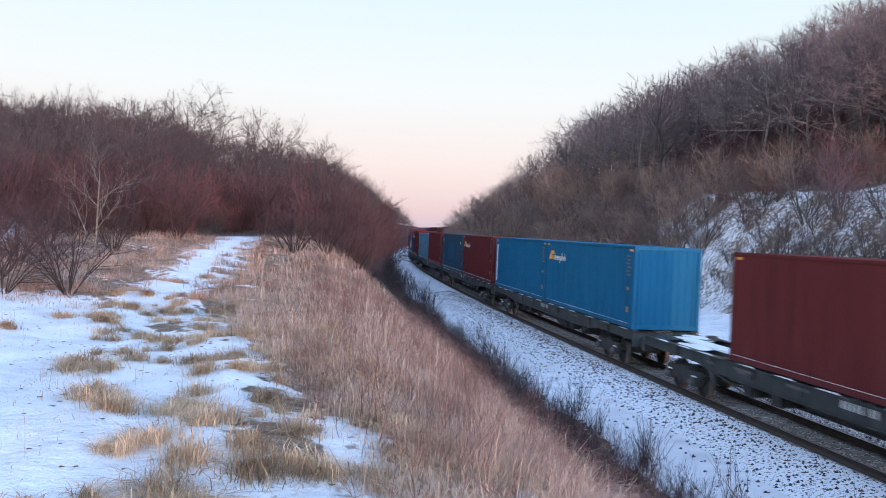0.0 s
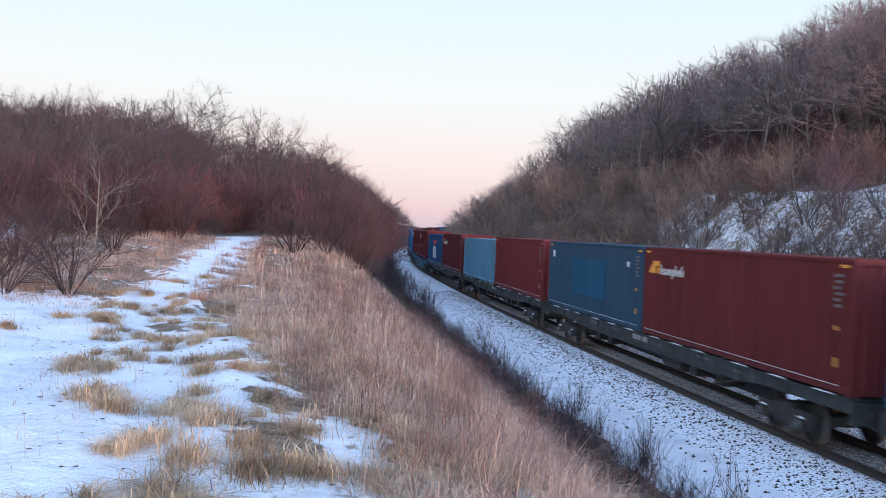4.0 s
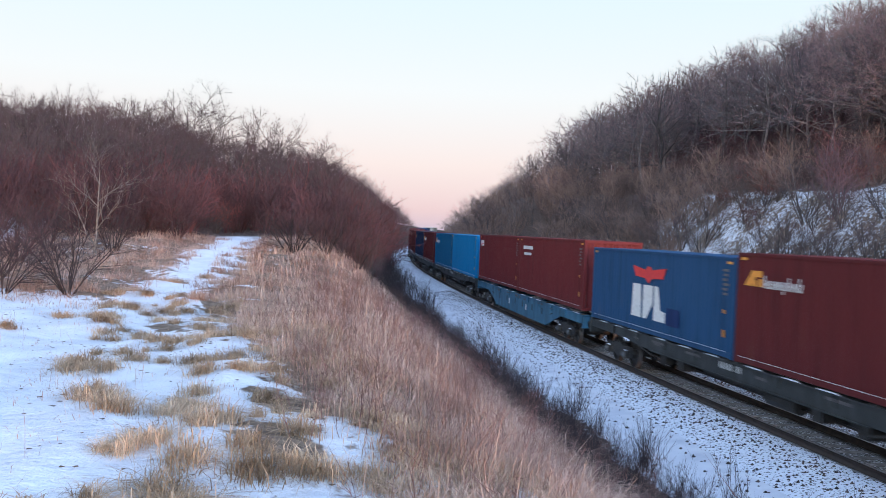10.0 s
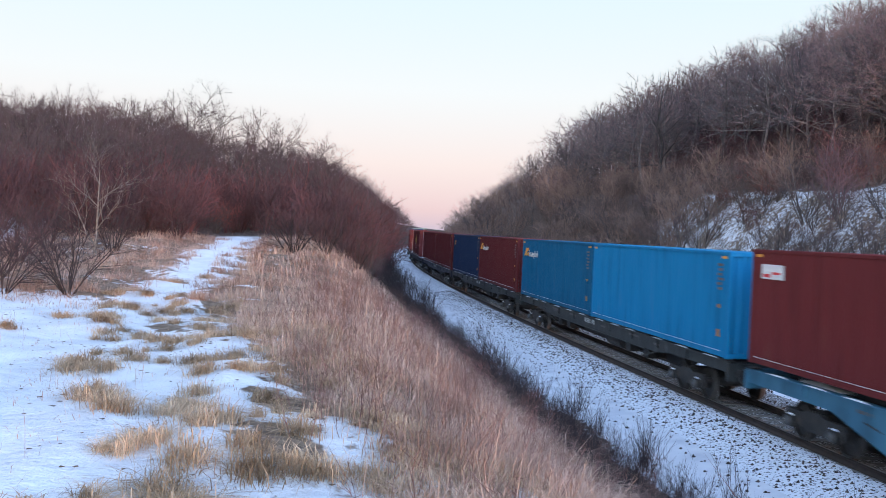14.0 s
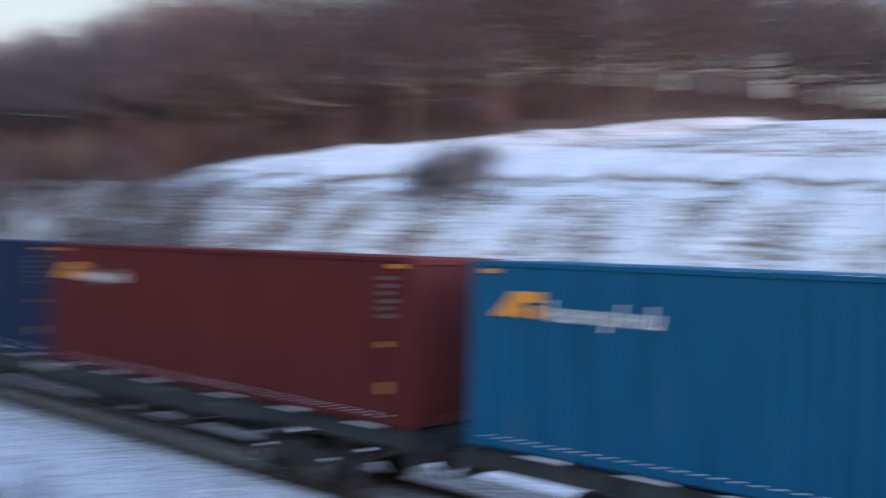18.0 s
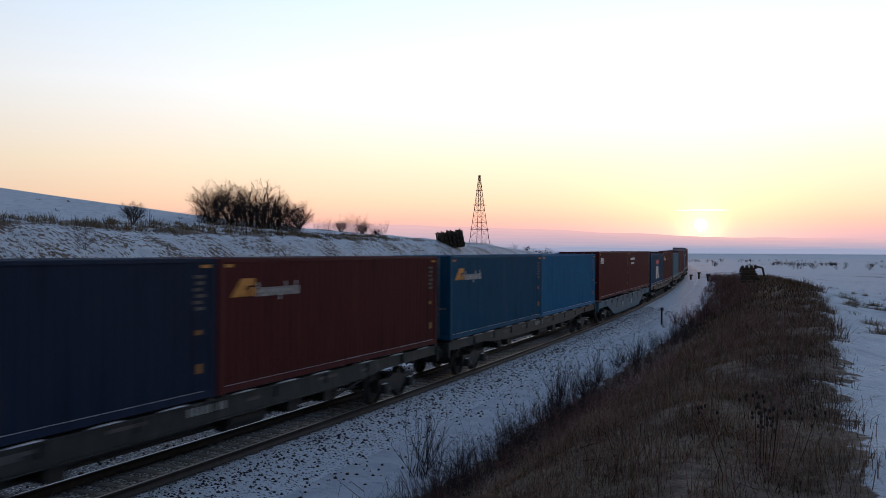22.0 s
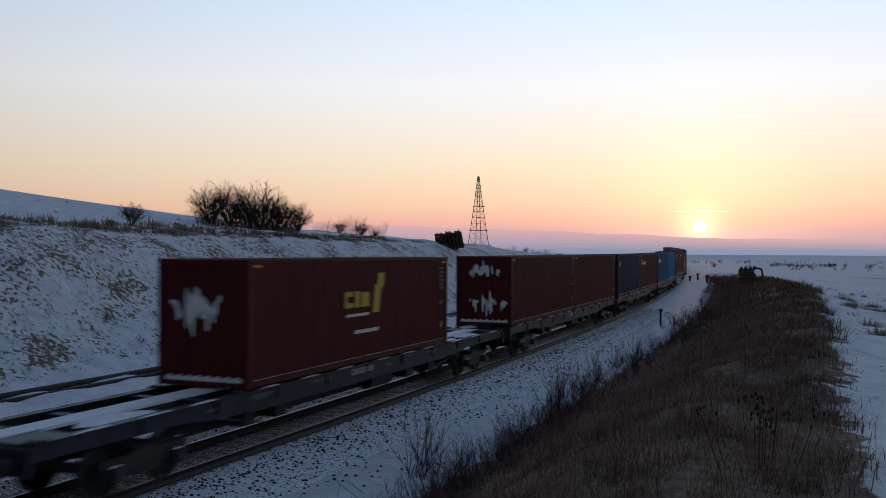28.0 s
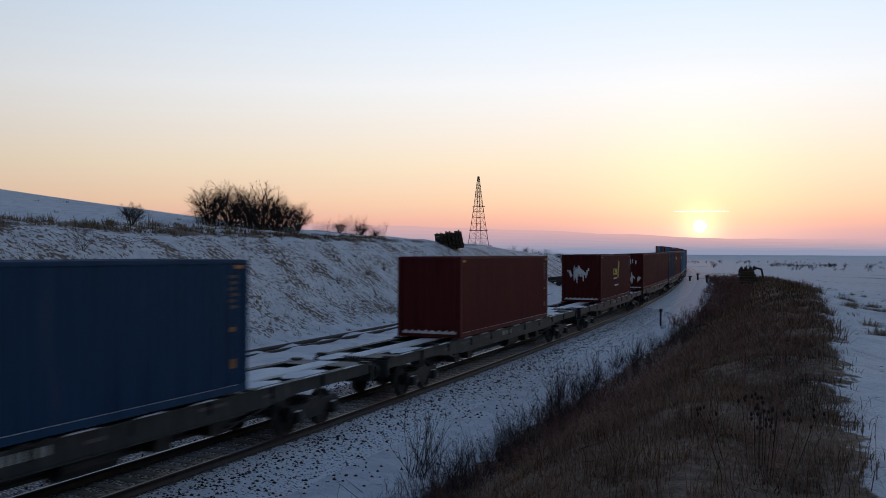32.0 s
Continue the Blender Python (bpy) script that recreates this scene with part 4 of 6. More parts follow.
# ---- plants ----
def grow(rng, height, trunk_r, levels, spread_deg, kids, twig_n, lean=0.0, first=0.3, droop=0.0, twig_r=0.006):
    """Limbs of a bare tree: returns lists of (start, end, r0, r1) for the wood and for the twigs."""
    wood, twigs = [], []

    def limb(a, d, length, r, level):
        steps = 3 if level < 2 else 2
        pts = [a]
        for i in range(steps):
            d = (d + Vector((rng.uniform(-1, 1), rng.uniform(-1, 1), rng.uniform(-0.4, 0.7) - droop * level)) * (0.16 if level else 0.07)).normalized()
            pts.append(pts[-1] + d * length / steps)
        for i in range(steps):
            f0, f1 = 1 - 0.75 * i / steps, 1 - 0.75 * (i + 1) / steps
            wood.append((pts[i], pts[i + 1], r * f0, r * f1))
        lo = first if level == 0 else 0.2
        n = kids if level < levels else twig_n
        for j in range(n):
            f = lo + (1 - lo) * (j + rng.uniform(0.2, 0.9)) / n
            k = min(int(f * steps), steps - 1)
            p = pts[k].lerp(pts[k + 1], f * steps - k)
            az = j * 2.4 + rng.uniform(-0.5, 0.5)
            e = d.orthogonal().normalized()
            side = e * math.cos(az) + d.cross(e) * math.sin(az)
            an = radians(rng.uniform(spread_deg * 0.6, spread_deg * 1.25))
            nd = (d * math.cos(an) + side * math.sin(an) + Vector((0, 0, 0.22))).normalized()
            ln = length * rng.uniform(0.42, 0.68) * (1.15 - 0.55 * f if level == 0 else 1.0)
            if level < levels:
                limb(p, nd, ln, r * (1 - 0.72 * f) * 0.62, level + 1)
            else:
                twigs.append((p, p + nd * length * rng.uniform(0.35, 0.8), max(r * 0.5, twig_r), 0.0))
    limb(Vector((0, 0, -0.15)), Vector((lean, lean * 0.4, 1)).normalized(), height * 0.8, trunk_r, 0)
    return wood, twigs


def tubes(segments, sides):
    """Arrays for many tapered tubes; a tube that ends in a point is a slim cone."""
    A = np.array([s[0] for s in segments], float)
    B = np.array([s[1] for s in segments], float)
    r0, r1 = np.array([s[2] for s in segments]), np.array([s[3] for s in segments])
    D = B - A
    D /= np.linalg.norm(D, axis=1)[:, None] + 1e-9
    E = np.cross(D, np.where(np.abs(D[:, 2:3]) > 0.8, [[1.0, 0, 0]], [[0, 0, 1.0]]))
    E /= np.linalg.norm(E, axis=1)[:, None] + 1e-9
    G = np.cross(D, E)
    n = len(A)
    ang = np.arange(sides) * 2 * np.pi / sides
    off = E[:, None, :] * np.cos(ang)[None, :, None] + G[:, None, :] * np.sin(ang)[None, :, None]
    i, j = np.arange(sides), (np.arange(sides) + 1) % sides
    if r1.max() <= 0:
        v = np.concatenate([A[:, None] + off * r0[:, None, None], B[:, None]], 1).reshape(-1, 3)
        f = (np.arange(n)[:, None, None] * (sides + 1) + np.stack([i, j, np.full(sides, sides)], -1)[None]).reshape(-1, 3)
    else:
        v = np.concatenate([A[:, None] + off * r0[:, None, None], B[:, None] + off * r1[:, None, None]], 1).reshape(-1, 3)
        f = (np.arange(n)[:, None, None] * 2 * sides + np.stack([i, j, sides + j, sides + i], -1)[None]).reshape(-1, 4)
    return v, f


def tree_kind(name, label, category, seed, height, r, levels, spread_deg, kids, twig_n, bark, twig, **kw):
    rng = random.Random(seed)
    wood, twigs = grow(rng, height, r, levels, spread_deg, kids, twig_n, **kw)
    t = thing(name, label, category, "trees on the slopes")
    part("trunk", big_mesh("trunk", *tubes(wood, 4), bark), t)
    part("crown", big_mesh("crown", *tubes(twigs, 3), twig), t)
    return t


def fan_grow(rng, height, trunk_r, width, base, counts, bush=False, twig_r=0.008, limb_r=0.014, rise=0.05):
    """A bare tree or bush: limbs sweep upwards, branches fork off at narrow angles, and each ends in a fan of fine twigs.
    counts: limbs (or stems of a bush), branches on a limb, twigs on a branch, side shoots on a twig."""
    wood, twigs = [], []

    def turned_from(d, lo, hi, az):
        e = d.orthogonal().normalized()
        side = e * math.cos(az) + d.cross(e) * math.sin(az)
        an = radians(rng.uniform(lo, hi))
        return (d * math.cos(an) + side * math.sin(an) + Vector((0, 0, rise))).normalized()

    def spray(p, d, ln):
        d = (d + Vector((rng.uniform(-1, 1), rng.uniform(-1, 1), rng.uniform(-0.6, 1))) * 0.12).normalized()
        twigs.append((p, p + d * ln, twig_r, 0.0))
        for k in range(counts[3]):
            nd = turned_from(d, 24, 58, rng.uniform(0, 6.283))
            q = p + d * ln * rng.uniform(0.2, 0.8)
            twigs.append((q, q + nd * ln * rng.uniform(0.35, 0.65), twig_r * 0.8, 0.0))

    def limb(a, d, length, r, level):
        n = 3 if level == 0 else 2
        pts = [a]
        for k in range(n):
            d = (d + Vector((rng.uniform(-1, 1), rng.uniform(-1, 1), rng.uniform(-0.7, 1.0))) * 0.2).normalized()
            pts.append(pts[-1] + d * length / n)
        for k in range(n):
            wood.append((pts[k], pts[k + 1], r * (1 - 0.62 * k / n), r * (1 - 0.62 * (k + 1) / n)))
        kids = counts[level + 1]
        for j in range(kids):
            f = 0.22 + 0.74 * (j + rng.uniform(0.2, 0.9)) / kids
            k = min(int(f * n), n - 1)
            p = pts[k].lerp(pts[k + 1], f * n - k)
            nd = turned_from((pts[k + 1] - pts[k]).normalized(), 28, 64, j * 2.4 + rng.uniform(-0.6, 0.6))
            ln = length * (0.66 - 0.3 * f) * rng.uniform(0.7, 1.25)
            if level == 0:
                limb(p, nd, ln, max(r * 0.45, limb_r), 1)
            else:
                spray(p, nd, ln * 0.85)
        spray(pts[-1], d, length * 0.22)

    if bush:
        for k in range(counts[0]):
            az, out = 2.4 * k + rng.uniform(-0.5, 0.5), math.sqrt((k + 0.4) / counts[0]) * width / height * rng.uniform(0.55, 0.85)
            d = Vector((math.cos(az) * out, math.sin(az) * out, 1)).normalized()
            limb(Vector((math.cos(az), math.sin(az), 0)) * 0.05 * width * rng.random() + Vector((0, 0, -0.1)), d, height * rng.uniform(0.6, 0.85), trunk_r, 0)
    else:
        p, r, line = Vector((0, 0, -0.2)), trunk_r, []
        n = 6
        for k in range(1, n + 1):
            q = Vector((0, 0, height * 0.8 * k / n)) + Vector((rng.uniform(-1, 1), rng.uniform(-1, 1), 0)) * 0.014 * height * k ** 0.5
            wood.append((p, q, r, r * 0.8))
            line.append((p, q, r))
            p, r = q, r * 0.8
        for k in range(counts[0]):
            f = base + (0.97 - base) * (k + rng.uniform(0.1, 0.9)) / counts[0]
            m = min(int(f * n), n - 1)
            a = line[m][0].lerp(line[m][1], f * n - m)
            rel = (f - base) / (1 - base)
            an, az = radians(80 - 52 * rel + rng.uniform(-12, 12)), 2.4 * k + rng.uniform(-0.5, 0.5)
            d = Vector((math.cos(az) * math.sin(an), math.sin(az) * math.sin(an), math.cos(an)))
            limb(a, d, width * (0.62 - 0.24 * rel) * rng.uniform(0.75, 1.2), line[m][2] * 0.5, 0)
        spray(p, Vector((0, 0, 1)), height * 0.1)
    k = height / max(e[1].z for e in twigs)
    return [[(a * k, b * k, r0, r1) for a, b, r0, r1 in group] for group in (wood, twigs)]


def fan_kind(name, label, category, group, seed, bark, twig, *shape, **kw):
    wood, twigs = fan_grow(random.Random(seed), *shape, **kw)
    t = thing(name, label, category, group)
    part("branchwork" if kw.get("bush") else "trunk", big_mesh("wood", *tubes(wood, 3 if kw.get("bush") else 4), bark), t)
    part("crown", big_mesh("crown", *tubes(twigs, 3), twig), t)
    return t


def shrub_kind(name, label, seed, height, stems, twig_n, bark, twig, width=0.5):
    """Many stems from one foot, each with side twigs."""
    rng = random.Random(seed)
    wood, twigs = [], []
    for i in range(stems):
        az, out = rng.uniform(0, 6.28), width * rng.random() ** 1.5
        d = Vector((math.cos(az) * out, math.sin(az) * out, 1)).normalized()
        a = Vector((rng.gauss(0, 0.10), rng.gauss(0, 0.10), -0.08)) * height ** 0.5
        h = height * rng.uniform(0.55, 1.0)
        for k in range(3):
            d = (d + Vector((rng.uniform(-1, 1), rng.uniform(-1, 1), rng.uniform(-0.2, 0.5))) * 0.13).normalized()
            b = a + d * h / 3
            wood.append((a, b, 0.007 * height ** 0.5 * 0.6 * (1 - 0.3 * k), 0.0054 * height ** 0.5 * (0.7 - 0.3 * k) + 0.0008))
            for j in range(twig_n):
                f = rng.random()
                e = (d * rng.uniform(0.5, 1) + Vector((rng.uniform(-1, 1), rng.uniform(-1, 1), rng.uniform(0, 0.9))) * 0.7).normalized()
                p = a.lerp(b, f)
                twigs.append((p, p + e * height * rng.uniform(0.06, 0.24), 0.0024 * height ** 0.5, 0.0))
            a = b
    t = thing(name, label, "bush", "bushes on the slopes")
    part("wood", big_mesh("wood", *tubes(wood, 3), bark), t)
    part("crown", big_mesh("crown", *tubes(twigs, 3), twig), t)
    return t


def set_down(kind, u, y, scale=1.0, turn=0.0, lean=0.0, first=[]):
    """Puts a copy of the kind on the ground; the first call moves the original itself."""
    m = Matrix.Translation(place(u, y)) @ pose(0, 0, 0, lean, 0, turn)
    if kind.name not in first:
        first.append(kind.name)
        ob = kind
        ob.matrix_world = m
    else:
        ob = copy_thing(kind, m)
    ob.scale = (scale, scale, scale * (0.9 + 0.2 * ((turn * 7) % 1)))
    return ob


def u_at(x, y):
    tx, _, c = track_at_y(np.array(float(y)))
    return float((tx - x) * c)


def thicket(name, label, spots, height, stems, side, mat, seed, r=0.012):
    """Brush too dense to pick apart: spots are (u, y) feet, each with stems and side twigs, in one mesh."""
    rng = np.random.RandomState(seed)
    P = np.repeat(place(spots[:, 0], spots[:, 1]), stems, 0)
    n = len(P)
    h = np.repeat(height * rng.uniform(0.55, 1.1, len(spots)), stems) * rng.uniform(0.6, 1.0, n)
    az, out = rng.uniform(0, 6.283, n), rng.uniform(0.05, 0.55, n)
    D = np.stack([np.cos(az) * out, np.sin(az) * out, np.ones(n)], -1)
    A = P + np.stack([np.cos(az) * 0.25, np.sin(az) * 0.25, -0.1 * np.ones(n)], -1) * rng.uniform(0, 1, (n, 1))
    B = A + D * h[:, None]
    segs = [(A, B, r * h ** 0.5)]
    for k in range(side):
        f = rng.uniform(0.25, 0.95, (n, 1))
        a = A + (B - A) * f
        e = np.stack([rng.uniform(-1, 1, n), rng.uniform(-1, 1, n), rng.uniform(0.1, 1.1, n)], -1)
        segs.append((a, a + e * (h * rng.uniform(0.12, 0.32, n))[:, None], r * 0.6 * h ** 0.5))
    A, B, R = (np.concatenate([g[i] for g in segs]) for i in range(3))
    D = B - A
    D /= np.linalg.norm(D, axis=1)[:, None]
    E = np.cross(D, [[0.3, 0.9, 0.1]])
    E /= np.linalg.norm(E, axis=1)[:, None]
    G = np.cross(D, E)
    v = np.stack([A + E * R[:, None], A - (E * 0.5 - G * 0.87) * R[:, None], A - (E * 0.5 + G * 0.87) * R[:, None], B], 1).reshape(-1, 3)
    b = np.arange(len(A))[:, None] * 4
    f = np.concatenate([b + [0, 1, 3], b + [1, 2, 3], b + [2, 0, 3]], 1).reshape(-1, 3)
    return thing(name, label, "brush", data=big_mesh(name, v, f, mat), kind="stuff")


def far_woods(spots, seed, label="bare winter woods on the far slopes", mat=None, name="far_woods"):
    """Trees of the far slopes, joined."""
    rng = random.Random(seed)
    kinds = []
    for i in range(4):
        if name == "far_woods":
            wood, twigs = fan_grow(rng, 10.0, 0.19, 6.2 + 0.7 * i, 0.24 + 0.04 * i, (10, 4, 4, 1), twig_r=0.017, limb_r=0.03)
        else:
            wood, twigs = fan_grow(rng, 10.0, 0.07, 8.5 + i, 0.0, (7, 4, 3, 1), bush=True, twig_r=0.07 if name == "hedgerow" else 0.042, limb_r=0.06)
        v1, f1 = tubes(wood, 3)
        v2, f2 = tubes(twigs, 3)
        f1 = np.concatenate([f1[:, [0, 1, 2]], f1[:, [0, 2, 3]]])
        kinds.append((np.concatenate([v1, v2]), np.concatenate([f1, f2 + len(v1)]), len(f1)))
    V, F, wooden, tone, n = [], [], [], [], 0
    for u, y, k in spots:
        v, f, bark = kinds[rng.randrange(4)]
        wooden.append(np.arange(len(f)) < bark)
        tone.append(np.full(len(v), rng.uniform(-0.5, 0.55)))
        a = rng.uniform(0, 6.28)
        c, s = math.cos(a) * k, math.sin(a) * k
        p = place(u, y)
        V.append(np.stack([v[:, 0] * c - v[:, 1] * s + p[0], v[:, 0] * s + v[:, 1] * c + p[1], v[:, 2] * k * rng.uniform(0.85, 1.1) + p[2]], -1))
        F.append(f + n)
        n += len(v)
    me = big_mesh(name, np.concatenate(V), np.concatenate(F), mat or TWIG, (HILL_BARK if mat is HILL_TWIG else BARK) if name == "far_woods" else mat)
    me.polygons.foreach_set("material_index", np.concatenate(wooden).astype(np.int32))
    me.attributes.new("tone", "FLOAT", "POINT").data.foreach_set("value", np.concatenate(tone).astype(np.float32))
    thing(name, label, "woods" if name == "far_woods" else "brush", data=me, kind="stuff")


def skyline(bearing):
    """How high the woods reach over the eye for each metre of distance, by bearing in degrees."""
    return float(np.interp(bearing, [-25.5, -22.6, -19.6, -16.8, -16.0, -13.0, -12.0, -9.2, -7.0, -6.3, -5.1, -4.0, -3.0, -2.3, -1.7, -1.2, -0.2, 0.06, 0.5, 1.0, 1.6, 2.5, 3.5, 4.5, 5.5, 6.6, 7.4, 8.4, 9.7, 10.7, 12.0, 13.6, 14.9, 16.7, 18.3, 19.8, 21.0, 22.7, 25.0],
                           [0.126, 0.137, 0.140, 0.131, 0.120, 0.114, 0.108, 0.102, 0.092, 0.082, 0.074, 0.058, 0.044, 0.034, 0.023, 0.0, 0.0, 0.017, 0.030, 0.044, 0.056, 0.061, 0.076, 0.089, 0.105, 0.123, 0.132, 0.148, 0.160, 0.172, 0.180, 0.196, 0.199, 0.212, 0.219, 0.226, 0.237, 0.250, 0.264]))


def fitted(rng, bearing, d, tall, most, low=0.72):
    """Plan place and size of a tree that keeps below the woods' outline; None where it would stand in the cutting."""
    x, y = d * math.sin(radians(bearing)), d * math.cos(radians(bearing))
    u = u_at(x, y)
    k = min(most, (skyline(bearing) * d + EYE[2] - float(place(u, y)[2])) / tall * rng.uniform(low, 1.0) ** 0.8)
    return u, y, k


def build_woods():
    rng = random.Random(11)
    slope, bushes = "trees on the slopes", "bushes on the slopes"
    tall = [fan_kind("bare_tree", "tall bare winter tree with a rounded purple-brown crown", "tree", slope, 20 + i, BARK, TWIG, 10.0, 0.14, 6.6 + 0.7 * i, 0.24 + 0.05 * i, (14, 6, 5, 4), twig_r=0.0085, limb_r=0.018) for i in range(4)]
    mid = [fan_kind("young_tree", "small bare tree with a dense reddish crown", "tree", slope, 40 + i, BARK, (RED_TWIG, TWIG, RED_TWIG)[i], 6.0, 0.06, 4.4, 0.06, (11, 4, 4, 2), twig_r=0.0065, limb_r=0.012) for i in range(3)]
    brush = [fan_kind("leafless_bush", "leafless bush with many upright stems and fine twigs", "bush", bushes, 60 + i, BARK, (RED_TWIG, OLIVE_TWIG, TWIG, RED_TWIG)[i], 3.2, 0.03, 3.2, 0.0, (9, 4, 4, 2), bush=True, twig_r=0.0058, limb_r=0.009) for i in range(4)]
    pale_tall = [fan_kind("bare_tree", "tall bare winter tree with a grey-brown crown on the hill", "tree", slope, 30 + i, HILL_BARK, HILL_TWIG, 10.0, 0.15, 6.4 + 0.8 * i, 0.3 + 0.05 * i, (13, 6, 5, 4), twig_r=0.009, limb_r=0.02) for i in range(3)]
    fill, hill = [], []
    # camera's side: woods left of the cutting
    for i in range(350):
        be, d = rng.uniform(-29, -1.2), 56 + 95 * rng.random() ** 1.5
        u, y, k = fitted(rng, max(be, -25), d, 9.8, lerp(d, [54, 64, 84], [0.45, 0.75, 1.3]), 0.82)
        if be < -25:
            u = u_at(d * math.sin(radians(be)), d * math.cos(radians(be)))
        if u < 8 or k < 0.28 or (u < 20 and d < 60):
            continue
        if i < 150:
            set_down(rng.choice(tall), u, y, k, rng.uniform(0, 360))
        else:
            fill.append((u, y, k))
    for i in range(150):
        be, d = rng.uniform(-28, -4), 46 + 40 * rng.random() ** 1.5
        u, y, k = fitted(rng, be, d, 6.0, lerp(d, [46, 60, 80], [0.45, 0.9, 1.3]), 0.5)
        if u < 8.5 or k < 0.2 or (13.2 < u < 18.6 and d < 56):
            continue
        set_down(rng.choice(mid[:1] + mid + brush[:1] + brush[3:]), u, y, min(k, 1.3), rng.uniform(0, 360))
    # trees that stand out over the crest
    for be, d, top, i in ((-15.3, 78, 0.152, 3), (-14.0, 82, 0.148, 2), (-11.6, 80, 0.130, 1), (-10.6, 84, 0.131, 3), (-8.0, 90, 0.113, 2), (-7.3, 92, 0.106, 0), (-18.0, 76, 0.136, 1), (-20.6, 72, 0.140, 2), (-22.4, 70, 0.137, 3), (-24.4, 68, 0.130, 0)):
        x, y = d * math.sin(radians(be)), d * math.cos(radians(be))
        set_down(tall[i], u_at(x, y), y, (top * d + EYE[2] - float(place(u_at(x, y), y)[2])) / 8.5, d * 37 % 360)
    front = []
    for i in range(250):
        be, d = rng.uniform(-29, -4.5), 45 + 30 * rng.random() ** 1.3
        y = d * math.cos(radians(be))
        u = u_at(d * math.sin(radians(be)), y)
        if u > 7.5 and not (13.4 < u < 18.4 and d < 55):
            front.append((u, y, rng.uniform(0.26, 0.46)))
    for i in range(190):
        be, d = rng.uniform(-7.5, -1.3), 90 + 230 * rng.random()
        u, y, k = fitted(rng, be, d, 11.0, 0.55, 0.6)
        if u > 4.6 and k > 0.1:
            front.append((u, y, k))
    far_woods(front, 15, "dense red-brown leafless brush before the woods", RED_TWIG, "wood_edge_brush")
    band, band2 = [], []
    for i in range(640):
        be, d = rng.uniform(3, 26), 60 + 120 * rng.random()
        y = d * math.cos(radians(be))
        u = u_at(d * math.sin(radians(be)), y)
        low = -23.5 if y < 72 else (-20 if y < 80 else -14)
        if -48 < u < low and not (be > 20 and d < field_edge(be)):
            (band if u > -30 + rng.uniform(-6, 6) else band2).append((u, y, rng.uniform(0.26, 0.46)))
    for i in range(300):
        be, d = 0.1 + 8 * rng.random() ** 1.3, 115 + 190 * rng.random()
        u, y, k = fitted(rng, be, d, 11.0, 0.6, 0.6)
        if -42 < u < -5 and k > 0.08:
            band.append((u, y, k))
    for i in range(150):
        be, d = rng.uniform(6.0, 14.5), 84 + 55 * rng.random()
        y = d * math.cos(radians(be))
        u = u_at(d * math.sin(radians(be)), y)
        if -30 < u < -13 - 5 * (be > 12):
            band.append((u, y, rng.uniform(0.2, 0.38)))
    far_woods(band, 16, "dense olive-brown leafless brush down the cutting", OLIVE_TWIG, "cutting_brush")
    far_woods(band2, 17, "dense russet leafless brush below the woods", RED_TWIG, "cutting_brush")
    for i in range(70):
        u, y = -rng.uniform(15, 25), rng.uniform(42, 82)
        set_down(rng.choice(brush[1:3]), u, y, rng.uniform(0.25, 0.6), rng.uniform(0, 360))
    # tall bushes that stand before the snow of the cut
    for be, d, k, i in ((19.6, 66, 1.75, 3), (20.3, 65, 1.5, 1), (18.9, 68, 1.3, 2), (21.2, 63, 1.35, 2), (22.4, 61, 1.3, 3), (23.2, 60, 1.2, 1), (24.3, 58, 1.4, 2), (25.2, 58, 1.3, 1), (21.9, 64, 1.0, 0), (16.9, 74, 0.8, 2),
                        (15.3, 80, 1.4, 1), (14.2, 84, 1.2, 2), (13.3, 86, 1.3, 1), (12.4, 90, 1.4, 2), (11.6, 94, 1.3, 1), (10.8, 96, 1.4, 1), (10.0, 100, 1.4, 2), (9.2, 104, 1.4, 1), (8.4, 108, 1.3, 1), (7.6, 112, 1.3, 2), (14.8, 82, 0.7, 1), (12.9, 88, 0.9, 2)):
        y = d * math.cos(radians(be))
        set_down(brush[i], u_at(d * math.sin(radians(be)), y), y, k, d * 29 % 360)
    for i in range(110):
        be, d = rng.uniform(-7, -1.0), 95 + 230 * rng.random()
        u, y, k = fitted(rng, be, d, 10.0, 1.5, 0.6)
        if u > 6.5 and k > 0.25:
            fill.append((u, y, k))
    # other side: the hill over the cutting
    for i in range(460):
        be, d = rng.uniform(1, 27), 68 + 130 * rng.random() ** 1.4
        u, y, k = fitted(rng, be, d, 9.6, 1.35, 0.86)
        if u > -29 + 6 * (d > 110) or d < field_edge(be) + 4 or k < 0.3:
            continue
        if len(hill) % 5 < 2 and d < 130:
            set_down(rng.choice(pale_tall), u, y, k, rng.uniform(0, 360))
            hill.append((u - 3, y + 4, k * 0.8))
        else:
            hill.append((u, y, k))
    for i in range(210):
        be, d = rng.uniform(0.5, 16), 120 + 230 * rng.random()
        u, y, k = fitted(rng, be, d, 10.0, 1.5, 0.5)
        if u < -8 and k > 0.25:
            hill.append((u, y, k))
    for i in range(260):
        be, d = rng.uniform(5, 27), 58 + 75 * rng.random() ** 1.2
        x, y = d * math.sin(radians(be)), d * math.cos(radians(be))
        u = u_at(x, y)
        if not (-50 < u < (-23 if y < 78 else -14.5)) or (be > 20 and d < field_edge(be)):
            continue
        set_down(rng.choice(brush[1:3] if u > -27 else brush + mid[:1]), u, y, rng.uniform(0.55, 1.1), rng.uniform(0, 360))
    dogwood = fan_kind("dogwood_bush", "bright red leafless dogwood bush on the slope", "bush", bushes, 66, BARK, DOGWOOD, 3.0, 0.025, 3.0, 0.0, (12, 5, 4, 2), bush=True, twig_r=0.008, limb_r=0.011)
